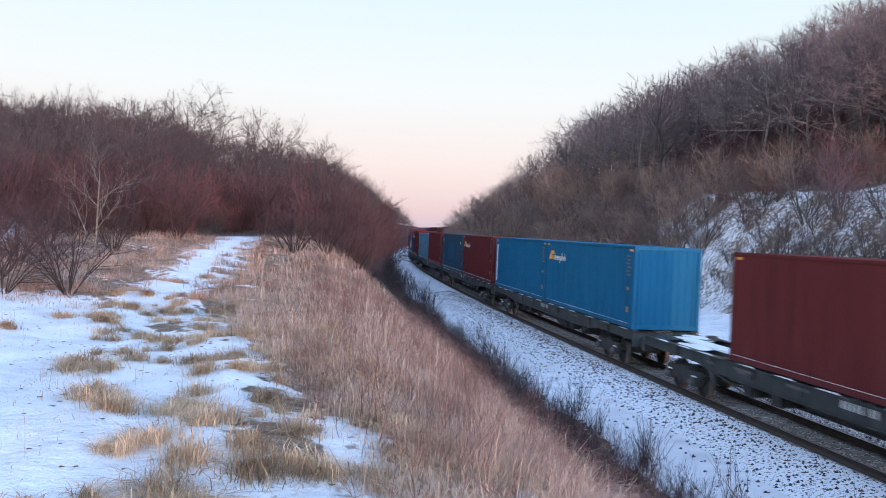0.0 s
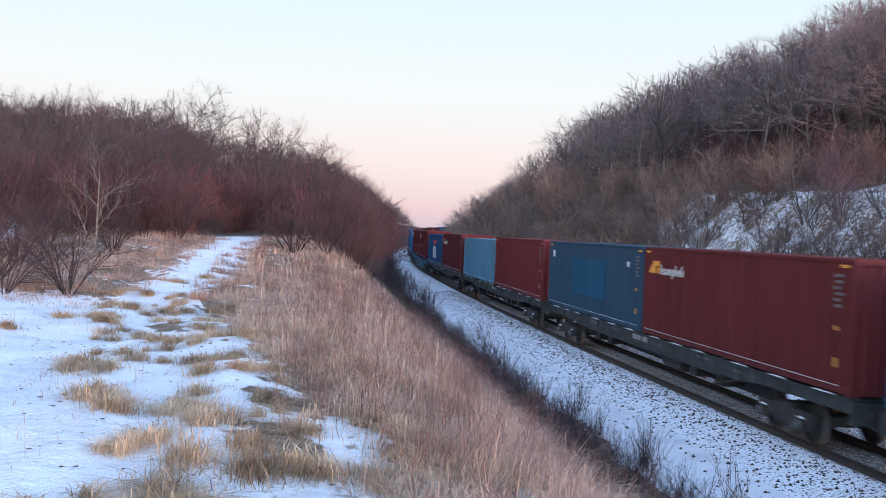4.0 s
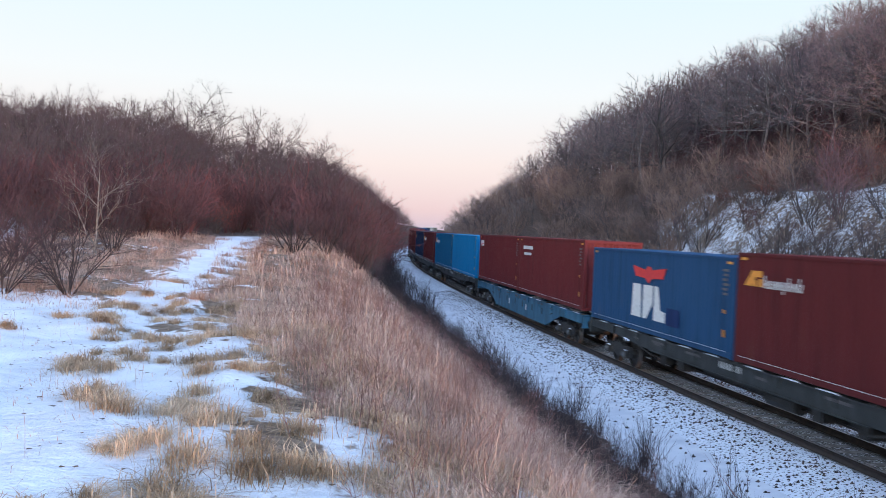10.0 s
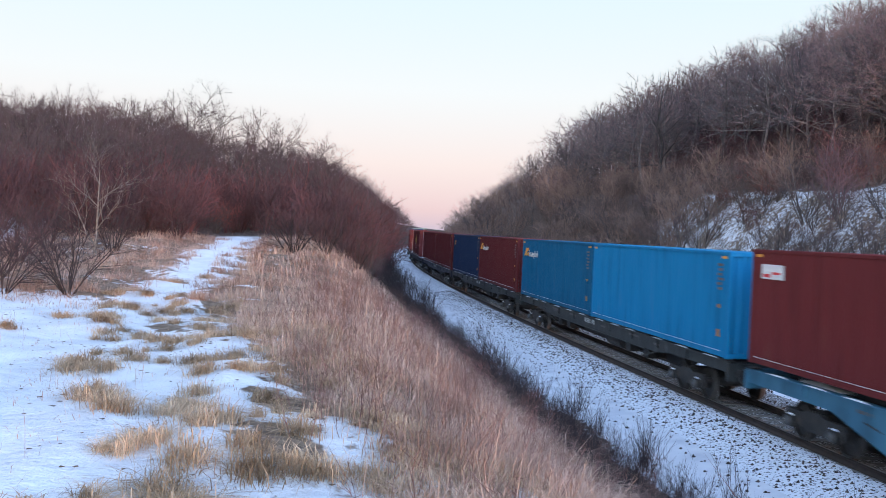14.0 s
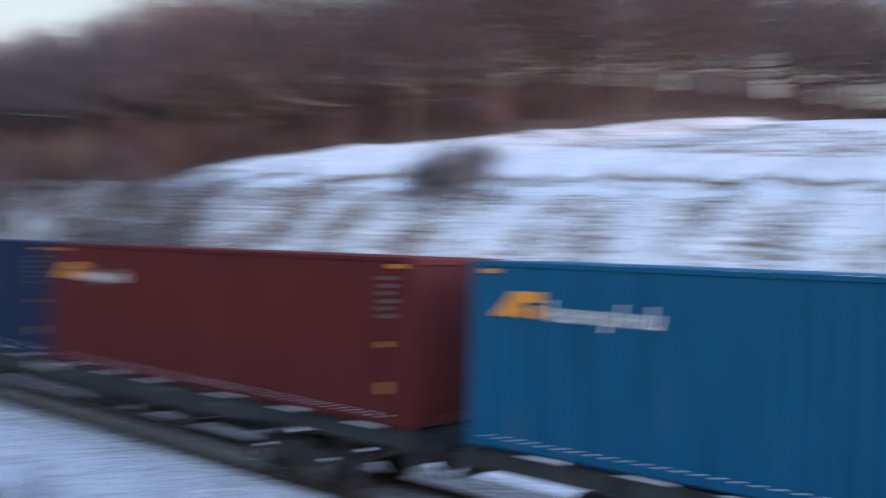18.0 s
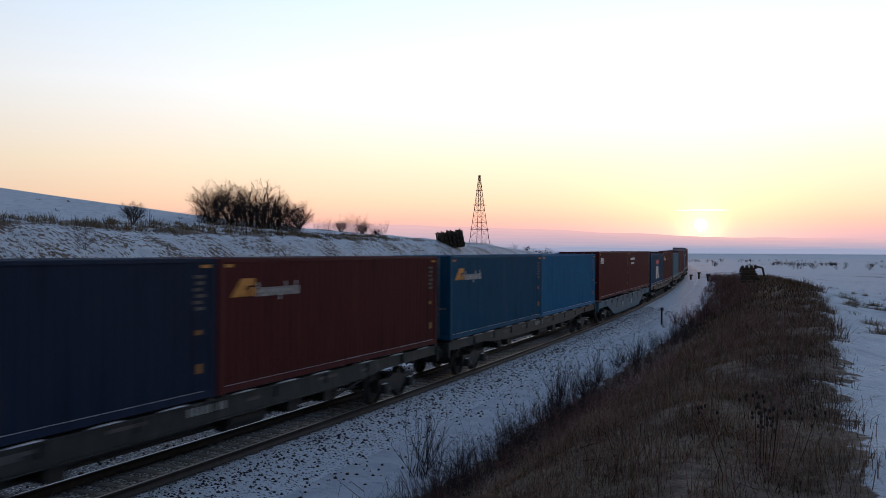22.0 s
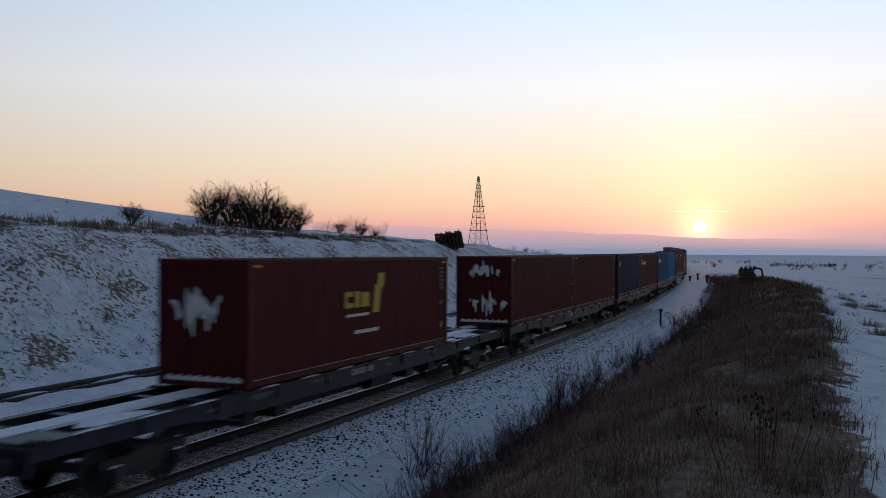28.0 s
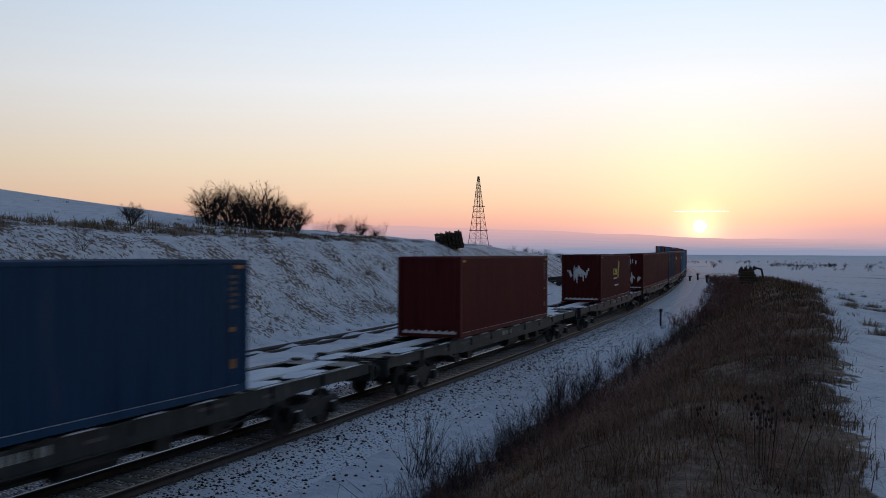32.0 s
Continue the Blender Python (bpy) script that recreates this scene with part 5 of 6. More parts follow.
    for be, d, k in ((18.4, 84, 1.1), (19.2, 82, 0.9), (17.4, 88, 0.9), (25.0, 74, 1.3), (24.2, 78, 1.2), (15.0, 96, 0.8), (17.9, 76, 1.0), (18.8, 78, 1.1), (16.6, 84, 0.9), (22.6, 72, 1.0), (23.4, 70, 0.9), (-6.3, 58, 0.8), (-5.7, 61, 0.7), (-20.5, 47, 0.8), (-23.5, 48, 0.9), (-17.5, 50, 0.8), (-13.6, 52, 0.9)):
        y = d * math.cos(radians(be))
        set_down(dogwood, u_at(d * math.sin(radians(be)), y), y, k, d * 41 % 360)
    far_woods(fill, 5, "dense bare winter woods on the slopes beside the cutting")
    far_woods(hill, 8, "dense bare grey-brown woods on the hill over the cutting", HILL_TWIG)
    spots = []
    for i in range(420):
        a = radians(rng.uniform(25, 80))
        d = float(field_edge(math.degrees(a))) + 2 + 45 * rng.random() ** 1.6
        y = math.cos(a) * d
        spots.append((u_at(math.sin(a) * d, y), y, rng.uniform(0.75, 1.1) * (1.3 + 0.5 * float(soft(a, 0.6, 0.85)) - 1.15 * float(soft(a, 1.05, 1.45)))))
    edge = []
    for i in range(170):
        a = radians(rng.uniform(22, 80))
        d = float(field_edge(math.degrees(a))) + 0.5 + 14 * rng.random()
        edge.append((u_at(math.sin(a) * d, math.cos(a) * d), math.cos(a) * d, rng.uniform(0.25, 0.5) * (1 - 0.5 * float(soft(a, 1.0, 1.4)))))
    far_woods(edge, 18, "dense leafless brush along the upper edge of the field", TWIG, "field_edge_brush")
    far_woods(spots, 6, "bare winter woods behind the snowy upper field")
    nr = np.random.RandomState(6)

    def region(n, u0, u1, y0, y1, power=1.3):
        return np.stack([nr.uniform(u0, u1, n), y0 + (y1 - y0) * nr.random_sample(n) ** power], -1)

    def off_field(s):
        p = place(s[:, 0], s[:, 1])
        b = np.degrees(np.arctan2(p[:, 0], p[:, 1]))
        return s[(b < 20) | (np.hypot(p[:, 0], p[:, 1]) > field_edge(b))]

    def clear_path(s):
        return s[~((s[:, 0] > 13.6) & (s[:, 0] < 18.4) & (s[:, 1] < 56))]
    thicket("red_brush", "dense dark red leafless brush under the trees", clear_path(np.concatenate([region(300, 8.5, 52, 47, 100, 1.5), region(160, 6.2, 16, 62, 160)])), 2.2, 9, 6, RED_TWIG, 1, 0.013)
    thicket("brown_brush", "dense brown leafless brush under the trees", clear_path(np.concatenate([region(240, 10, 62, 52, 130), region(200, 6.5, 16, 70, 240)])), 2.6, 8, 6, TWIG, 2, 0.015)
    thicket("olive_brush", "dense olive-brown leafless brush on the cutting", off_field(np.concatenate([region(320, -46, -23, 60, 150), region(300, -34, -13.5, 84, 260)])), 2.4, 8, 6, OLIVE_TWIG, 3, 0.016)
    thicket("russet_brush", "dense russet leafless brush on the cutting", off_field(region(420, -52, -26, 58, 130)), 2.6, 8, 6, RED_TWIG, 4, 0.016)
    thicket("slope_shrubs", "thin leafless shrubs standing in the snow of the cut", np.concatenate([region(120, -25, -14.5, 44, 90), region(26, -26, -18, 8, 44), region(40, -46, -26, 20, 52)]), 1.5, 8, 6, OLIVE_TWIG, 13, 0.009)
    b = nr.uniform(22, 85, 420)
    d = field_edge(b) + 2 + 30 * nr.random_sample(420) ** 1.5
    y = np.cos(np.radians(b)) * d
    tx, _, c = track_at_y(y)
    thicket("hill_brush", "dense dark brush at the upper edge of the field", np.stack([(tx - np.sin(np.radians(b)) * d) * c, y], -1), 3.4, 10, 7, TWIG, 14, 0.011)
    for be, d, k, i in ((20.9, 70, 1.9, 2), (21.4, 68, 1.2, 1), (19.9, 70, 1.0, 1), (15.6, 86, 1.3, 1), (22.9, 65, 1.3, 1), (24.0, 62, 1.3, 2), (25.0, 63, 1.4, 2), (25.8, 60, 1.3, 1), (17.6, 80, 1.0, 1), (18.6, 76, 0.8, 2), (12.2, 96, 1.2, 2), (13.6, 92, 1.0, 1), (22.0, 62, 0.8, 1), (24.5, 58, 0.9, 1)):
        y = d * math.cos(radians(be))
        set_down(brush[i], u_at(d * math.sin(radians(be)), y), y, k, d * 31 % 360)
    # bushes along the edge of the upper field
    for be, d, k, i in ((38.6, 47, 0.8, 2), (40.4, 46, 1.0, 0), (42.0, 46, 0.9, 2), (43.6, 45, 0.7, 1), (58.0, 39, 0.5, 2), (75.0, 36.5, 0.7, 2), (76.5, 37, 0.6, 1), (99.6, 36, 0.85, 2), (101.0, 37, 0.5, 0), (116.0, 42, 0.5, 2), (122.0, 46, 0.35, 2), (127.0, 52, 0.4, 1)):
        y = d * math.cos(radians(be))
        set_down(brush[i], u_at(d * math.sin(radians(be)), y), y, k, d * 31 % 360)
    # single plants that stand out
    pale = tree_kind("dead_tree", "small pale dead tree with bare spreading branches", "tree", 91, 4.6, 0.06, 2, 50, 7, 5, PALE_BARK, PALE_BARK, first=0.12)
    for x, y, k in ((-12.6, 34.0, 1.0), (41.0, 92.0, 1.7)):
        set_down(pale, u_at(x, y), y, k, 40 + 90 * k)
    birch = tree_kind("birch", "slender pale birch trunk at the edge of the brush", "tree", 95, 5.0, 0.05, 1, 26, 6, 8, PALE_BARK, TWIG, first=0.45)
    for side_step, y, k in ((1152, 76, 1.0), (1075, 84, 0.9), (1203, 80, 0.9), (868, 120, 1.1), (938, 110, 1.0), (1330, 84, 0.9)):
        x = math.tan(math.atan((side_step - 784) / 1667)) * y
        set_down(birch, u_at(x, y), y, k, side_step % 360, rng.uniform(-5, 5))
    near = [fan_kind("leafless_bush", "round leafless bush with dark stems and dense dull red twigs", "bush", bushes, 70 + i, DARK_TWIG, RED_TWIG, 3.0, 0.026, 3.2, 0.0, (13, 6, 6, 3), bush=True, twig_r=0.0042, limb_r=0.007) for i in range(2)]
    for x, y, k, t in ((-9.4, 20.2, 0.72, 0), (-8.2, 20.7, 0.8, 50), (-10.2, 21.2, 0.8, 200), (-13.0, 25.0, 0.8, 290), (-6.1, 38.5, 1.05, 90), (-5.0, 40.5, 0.95, 10), (-3.9, 43.0, 0.8, 100), (-13.8, 30.5, 1.0, 120), (-12.6, 36.0, 0.9, 60), (-15.5, 37.0, 1.0, 10)):
        set_down(near[t % 20 // 10], u_at(x, y), y, k, t)


build_woods()


def blades(uv, h, w, lean, rng, wind):
    """Bent blades at the given (u, y): each leans outwards and droops at its tip; wind is a shared lean for each."""
    n = len(uv)
    P = place(uv[:, 0], uv[:, 1])
    az = rng.uniform(0, 6.283, n)
    out = (rng.uniform(0.05, 1.0, n) ** 0.9) * lean
    hh = h * rng.uniform(0.35, 1.15, n)
    d = np.stack([np.cos(az) * out, np.sin(az) * out], -1) + wind
    reach = np.hypot(d[:, 0], d[:, 1])
    flat_ = np.clip(reach, 0, 1.7)
    side = np.stack([-d[:, 1], d[:, 0], np.zeros(n)], -1) / (reach[:, None] + 1e-6) * (w * rng.uniform(0.5, 1.3, n))[:, None]
    z1, z2, z3 = 0.42 - 0.08 * flat_, 0.78 - 0.25 * flat_, 1.0 - 0.5 * flat_
    curl = rng.normal(0, 0.10, (n, 2))
    low = P + np.stack([d[:, 0] * 0.16, d[:, 1] * 0.16, z1], -1) * hh[:, None]
    mid = P + np.stack([d[:, 0] * 0.5 + curl[:, 0], d[:, 1] * 0.5 + curl[:, 1], z2], -1) * hh[:, None]
    tip = P + np.stack([d[:, 0] + curl[:, 1], d[:, 1] - curl[:, 0], z3], -1) * hh[:, None]
    P = P - np.array([0, 0, 0.03])
    if w >= 0.0045:
        v = np.stack([P - side, P + side, mid + side * 0.65, mid - side * 0.65, tip], 1).reshape(-1, 3)
        b = np.arange(n)[:, None] * 5
        return v, np.concatenate([b + [0, 1, 2], b + [0, 2, 3], b + [3, 2, 4]], 1).reshape(-1, 3)
    v = np.stack([P - side, P + side, low + side * 0.8, low - side * 0.8, mid + side * 0.55, mid - side * 0.55, tip], 1).reshape(-1, 3)
    b = np.arange(n)[:, None] * 7
    f = np.concatenate([b + [0, 1, 2], b + [0, 2, 3], b + [3, 2, 4], b + [3, 4, 5], b + [5, 4, 6]], 1).reshape(-1, 3)
    return v, f


def build_grass():
    rng = np.random.RandomState(3)
    V, F, n0 = [], [], 0

    def lay(n, u0, u1, y0, y1, h, w, lean=0.8, clump=0.13, thin=-0.35, edge=0.0, tuft=16, blow=0.3, flare=0.0):
        nonlocal n0
        k = n // tuft
        c = np.stack([rng.uniform(u0, u1, k), rng.uniform(y0, y1, k)], -1)
        widen = np.interp(c[:, 1], [4, 8, 12, 18, 30, 50], [-0.6, -0.3, 0.5, 1.4, 1.9, 1.9])
        c[:, 0] += widen * (flare if flare > 1 else (c[:, 0] - u0) / (u1 - u0)) * (flare > 0)
        wav = wave(c[:, 0], c[:, 1], 2.3, 8)
        keep = wav + rng.uniform(-0.9, 0.9, k) > thin
        if edge:
            keep &= c[:, 0] < u1 - edge * (0.5 + 0.5 * wave(c[:, 0] * 0, c[:, 1], 3.0, 12)) * rng.uniform(0.3, 1.2, k)
        c = c[keep]
        k = len(c)
        size = np.repeat(rng.uniform(0.4, 1.25, k), tuft)
        wind = np.repeat(rng.normal(0, blow, (k, 2)), tuft, 0)
        c = np.repeat(c, tuft, 0)
        c = c + rng.normal(0, clump, c.shape) * size[:, None]
        hh = h * size * (0.85 + 0.3 * wave(c[:, 0], c[:, 1], 4.0, 9))
        v, f = blades(c, hh, w, lean, rng, wind)
        V.append(v)
        F.append(f + n0)
        n0 += len(v)
    lay(66000, 8.3, 12.6, 3.5, 14, 0.50, 0.0030, 1.7, 0.16, thin=-0.05, tuft=26, blow=0.6, flare=1)
    lay(14000, 8.0, 12.6, 3.5, 16, 0.68, 0.0020, 1.0, 0.25, tuft=4, blow=0.4, flare=1)
    lay(50000, 8.3, 12.6, 14, 28, 0.50, 0.0055, 1.7, 0.16, thin=-0.05, tuft=26, blow=0.6, flare=1)
    lay(9000, 8.0, 12.6, 14, 30, 0.68, 0.0036, 1.0, 0.25, tuft=4, blow=0.4, flare=1)
    lay(30000, 8.2, 12.8, 28, 50, 0.50, 0.010, 1.4, 0.2, thin=-0.05, blow=0.7, flare=1)
    lay(26000, 8.2, 13.55, -2, 3.5, 0.42, 0.0030, 1.5, 0.16, edge=0.4, tuft=20, blow=0.7)
    lay(14000, 12.0, 13.6, 20, 44, 0.34, 0.005, 1.7, 0.13, 0.0, tuft=60, blow=0.4, flare=1.001)
    lay(6400, 12.8, 18.8, 3, 26, 0.10, 0.0035, 1.8, 0.10, 0.1, tuft=4, blow=0.8)
    lay(900, 12.8, 18.0, 4, 18, 0.55, 0.0014, 0.7, 0.10, 0.0, tuft=2, blow=0.4)
    lay(52000, 16.4, 25.0, 19.5, 48, 0.42, 0.006, 1.3, 0.17, -0.3, tuft=20, blow=0.6)
    thing("dry_grass", "tall dry straw-coloured grass on the bank", "grass", data=big_mesh("dry_grass", np.concatenate(V), np.concatenate(F), DRY_GRASS), kind="stuff")
    # matted hummocks in the snow between the bank and the path
    V, F, n0 = [], [], 0

    def hummocks(spots, each, h, w=0.0034):
        nonlocal n0
        for u, y, k in spots:
            m = int(each * k)
            c = np.stack([u + rng.normal(0, 0.085 * k, m), y + rng.normal(0, 0.10 * k, m)], -1)
            v, f = blades(c, np.full(m, h * (0.6 + 0.45 * k)), w, 2.6, rng, rng.normal(0, 0.5, 2))
            V.append(v)
            F.append(f + n0)
            n0 += len(v)
    spots = []
    for i in range(190):
        y = 4.0 + 18 * rng.random_sample() ** 1.15
        inner = np.interp(y, [4, 7.4, 11, 13, 22], [11.3, 11.7, 12.4, 13.0, 14.2])
        spots.append((inner + 2.9 * rng.random_sample() ** 1.5, y, rng.uniform(0.3, 1.25)))
    hummocks(spots, 300, 0.20)
    hummocks([(15.36, 11.3, 1.6), (15.5, 11.6, 1.3), (14.5, 8.4, 1.3), (13.6, 6.4, 1.2), (14.0, 6.7, 0.8), (16.9, 17.0, 1.3), (17.2, 14.6, 0.8), (16.8, 9.0, 0.8), (14.4, 5.3, 0.8), (15.6, 15.5, 0.7), (16.2, 19.5, 1.4), (15.9, 25.0, 1.5), (15.4, 27.5, 1.4), (16.6, 22.5, 1.0), (15.2, 19.0, 0.8)], 320, 0.20)
    lay(36000, 11.0, 12.5, 3.2, 16, 0.20, 0.0030, 2.4, 0.13, -0.5, tuft=50, blow=0.6, flare=1.001)
    thing("grass_hummocks", "matted yellow grass hummocks standing in the snow", "grass", data=big_mesh("grass_hummocks", np.concatenate(V), np.concatenate(F), TUFT), kind="stuff")
    # dead brown grass on the bank towards the sunset, darkened for its shaded side
    V, F, n0 = [], [], 0
    lay(72000, 8.0, 13.35, -18, -1.5, 0.38, 0.0032, 2.0, 0.16, edge=0.4, tuft=24, blow=0.8)
    lay(40000, 7.8, 13.45, -50, -18, 0.5, 0.007, 1.4, edge=0.4, blow=0.7)
    lay(30000, 6.4, 13.6, -150, -50, 0.6, 0.018, 1.2, clump=0.3)
    thing("brown_grass", "dead brown grass on the bank, shade put into its colour", "grass", data=big_mesh("brown_grass", np.concatenate(V), np.concatenate(F), BROWN_SHADED_GRASS), kind="stuff")
    # dark tufts on the cut slope and along its top
    V, F, n0 = [], [], 0
    lay(52000, -24.8, -14.2, -90, 30, 0.24, 0.010, 1.7, 0.14, 0.1, tuft=26)
    lay(9000, -24.8, -14.2, 30, 75, 0.15, 0.009, 1.7, 0.12, 0.3, tuft=12)
    lay(26000, -29.0, -24.6, -52, 45, 0.5, 0.014, 1.2, 0.3, 0.0, tuft=20)
    lay(9000, -28.6, -24.6, -60, -16, 0.85, 0.016, 1.0, 0.25, 0.2, tuft=24)
    lay(8000, -28.0, -24.4, -80, -52, 0.4, 0.02, 1.2, 0.25, 0.1)
    lay(26000, 7.0, 8.7, -10, 50, 0.40, 0.006, 1.4, 0.18, -0.3, blow=0.6)
    lay(6000, -60, -28, -60, 20, 0.3, 0.02, 1.0, 0.2, 0.9)
    lay(9000, 13.8, 26, -90, -4, 0.16, 0.008, 1.5, 0.14, 0.6, tuft=20)
    hummocks([(14.3 + 9 * rng.random_sample() ** 1.3, -5 - 60 * rng.random_sample() ** 1.3, rng.uniform(0.8, 2.0)) for i in range(90)], 110, 0.26, 0.006)
    thing("withered_tufts", "brown withered grass tufts in the snow of the cut slope", "grass", data=big_mesh("withered_tufts", np.concatenate(V), np.concatenate(F), WEED_GRASS), kind="stuff")


build_grass()


# ---- things towards the sunset ----
def build_mast():
    """Lattice mast far off in the fields."""
    mast = thing("lattice_mast", "tall steel lattice transmission mast in the snowy fields", "mast")
    d, yaw = 420.0, radians(150.05)
    base = Vector((math.sin(yaw) * d, math.cos(yaw) * d, -3.0))
    mast.location = base
    H, w0, w1 = 36.0, 3.7, 0.3
    width = lambda z: w0 * (1 - z / H) ** 1.15 + w1
    legs = [(1, 1), (1, -1), (-1, -1), (-1, 1)]
    zs = [0, 4.5, 8.5, 12, 15, 17.8, 20.4, 22.8, 25, 27.2, 29.2, 31.2, 33.2, 35.2, H]
    for sx, sy in legs:
        for a, b in zip(zs, zs[1:]):
            part("leg", Geo().tube((sx * width(a), sy * width(a), a), (sx * width(b), sy * width(b), b), 0.14, 0.12, 4).mesh("leg", MAST_STEEL), mast)
    for a, b in zip(zs, zs[1:]):
        for (x0, y0), (x1, y1) in zip(legs, legs[1:] + legs[:1]):
            part("brace", Geo().tube((x0 * width(a), y0 * width(a), a), (x1 * width(b), y1 * width(b), b), 0.05, 0.05, 3).mesh("brace", MAST_STEEL), mast)
            part("brace", Geo().tube((x1 * width(a), y1 * width(a), a), (x0 * width(b), y0 * width(b), b), 0.05, 0.05, 3).mesh("brace", MAST_STEEL), mast)
            part("crossbar", Geo().tube((x0 * width(b), y0 * width(b), b), (x1 * width(b), y1 * width(b), b), 0.07, 0.07, 3).mesh("crossbar", MAST_STEEL), mast)
    for z, w in ((22.8, 2.1), (12.0, 3.0), (29.2, 1.2)):
        part("platform", Geo().box(-w, w, -w, w, z - 0.12, z + 0.12).mesh("platform", MAST_STEEL), mast)


build_mast()


def build_edges():
    """Shrubs and weeds along the ditch, stones on the snow, the old rail under the cut."""
    rng = random.Random(21)
    nr = np.random.RandomState(22)
    kinds = [shrub_kind("ditch_shrub", "low dark leafless shrub in the snow of the ditch", 80 + i, 1.2, 15, 8, DARK_TWIG, (DITCH_TWIG, DARK_TWIG)[i % 2], 0.95) for i in range(4)]
    for i in range(170):
        y = rng.uniform(-62, 66)
        u = rng.gauss(5.7, 0.6) - 0.5 * (rng.random() < 0.15)
        if -13 < y < 9 and u < 5.2:
            continue
        set_down(rng.choice(kinds), u, y, rng.uniform(0.5, 1.15), rng.uniform(0, 360))
    for u, y, k in ((4.9, 15.5, 0.9), (4.6, 17.5, 1.2), (5.2, 13.6, 1.0), (4.9, 21, 1.2), (5.2, 26, 1.2), (4.7, -17.6, 1.5), (4.4, -18.6, 1.2), (4.6, -30, 1.2), (4.9, -28.5, 1.3)):
        set_down(kinds[int(y) % 4], u, y, k, y * 37 % 360)
    s = np.stack([np.clip(nr.normal(6.3, 0.6, 4200), 4.9, 8.4), np.where(np.arange(4200) < 1200, nr.uniform(-75, 130, 4200), nr.uniform(-26, 60, 4200))], -1)
    s = s[wave(s[:, 0], s[:, 1], 3.4, 17) + nr.uniform(-0.6, 0.6, 4200) > -0.25]
    thicket("ditch_brush", "dark withered weeds and brambles along the ditch", s, 1.05, 7, 5, DITCH_TWIG, 7, 0.0062)
    s = np.stack([nr.uniform(3.8, 7.5, 420), nr.uniform(62, 190, 420)], -1)
    thicket("verge_brush", "dark leafless brush at the foot of the far bank", s, 1.9, 9, 6, DARK_TWIG, 10, 0.012)
    s = np.stack([nr.uniform(4.6, 9.5, 700), nr.uniform(-170, -60, 700)], -1)
    thicket("bank_brush", "dark withered brush on the far end of the bank", s, 1.0, 6, 6, WEED, 9, 0.016)
    s = np.stack([nr.uniform(7.0, 12.8, 1500), nr.uniform(-28, 34, 1500)], -1)
    thicket("weed_stalks", "reddish dead weed stalks among the grass", s, 0.85, 3, 9, WEED, 8, 0.0042)
    # loose stones and clods
    n = 17000
    u = np.where(nr.random_sample(n) < 0.8, 0.95 + np.abs(nr.normal(0, 1.0, n)) ** 1.25, -1.35 - np.abs(nr.normal(0, 1.4, n)))
    y = nr.uniform(-1, 1, n) ** 1.0 * 75
    x, zr, c = track_at_y(y)
    P = place(u, y)
    P[:, 2] = np.where((np.abs(u) < 2.9) | (u < 0) & (u > -2.4), zr - 0.185 - np.where(u > 0, np.maximum(np.abs(u) - 1.75, 0) * 0.206, 0.02), P[:, 2]) + 0.008
    r = nr.uniform(0.016, 0.058, n)
    o = np.array([(1, 0, 0), (0, 1, 0), (-1, 0, 0), (0, -1, 0), (0, 0, 0.7), (0, 0, -0.7)], float)
    v = (P[:, None] + o[None] * r[:, None, None] * nr.uniform(0.6, 1.3, (n, 6, 1))).reshape(-1, 3)
    f = np.array([(0, 1, 4), (1, 2, 4), (2, 3, 4), (3, 0, 4), (1, 0, 5), (2, 1, 5), (3, 2, 5), (0, 3, 5)])
    thing("loose_stones", "scattered dark ballast stones on the snow beside the rails", "stones", data=big_mesh("loose_stones", v, (np.arange(n)[:, None, None] * 6 + f[None]).reshape(-1, 3), STONE), kind="stuff")
    n = 2600
    far = nr.random_sample(n) < 0.3
    P = place(np.where(far, nr.uniform(13.8, 22, n), nr.uniform(12.6, 19.5, n)), np.where(far, nr.uniform(-40, -4, n), 4 + 24 * nr.random_sample(n) ** 1.3))
    r = nr.uniform(0.008, 0.034, n)
    v = (P[:, None] + np.array([0, 0, 0.012]) + o[None] * np.array([1.0, 1.0, 0.25]) * r[:, None, None] * nr.uniform(0.4, 1.4, (n, 6, 1))).reshape(-1, 3)
    thing("dead_leaves", "dark dead leaves and crumbs of soil on the snow", "leaves", data=big_mesh("dead_leaves", v, (np.arange(n)[:, None, None] * 6 + f[None]).reshape(-1, 3), LEAF), kind="stuff")
    old = [(-13.6, -0.52), (-13.45, -0.52), (-13.45, -0.72), (-13.6, -0.72)]
    thing("old_rail", "rusty old rail lying at the foot of the snowy cut", "rail", data=sweep(old, -30, 110, 2.0, "old_rail", RAIL_SIDE))
    old = [(-12.75, -0.58), (-12.65, -0.58), (-12.65, -0.74), (-12.75, -0.74)]
    thing("old_rail", "rusty old rail lying at the foot of the snowy cut", "rail", data=sweep(old, -30, 110, 2.0, "old_rail", RAIL_SIDE))


build_edges()


def at_bearing(side_step, d):
    """Plan place d metres off, at a bearing counted from the sunset view's axis."""
    a = radians(147.87) + math.atan((side_step - 784) / 1667)
    return math.sin(a) * d, math.cos(a) * d


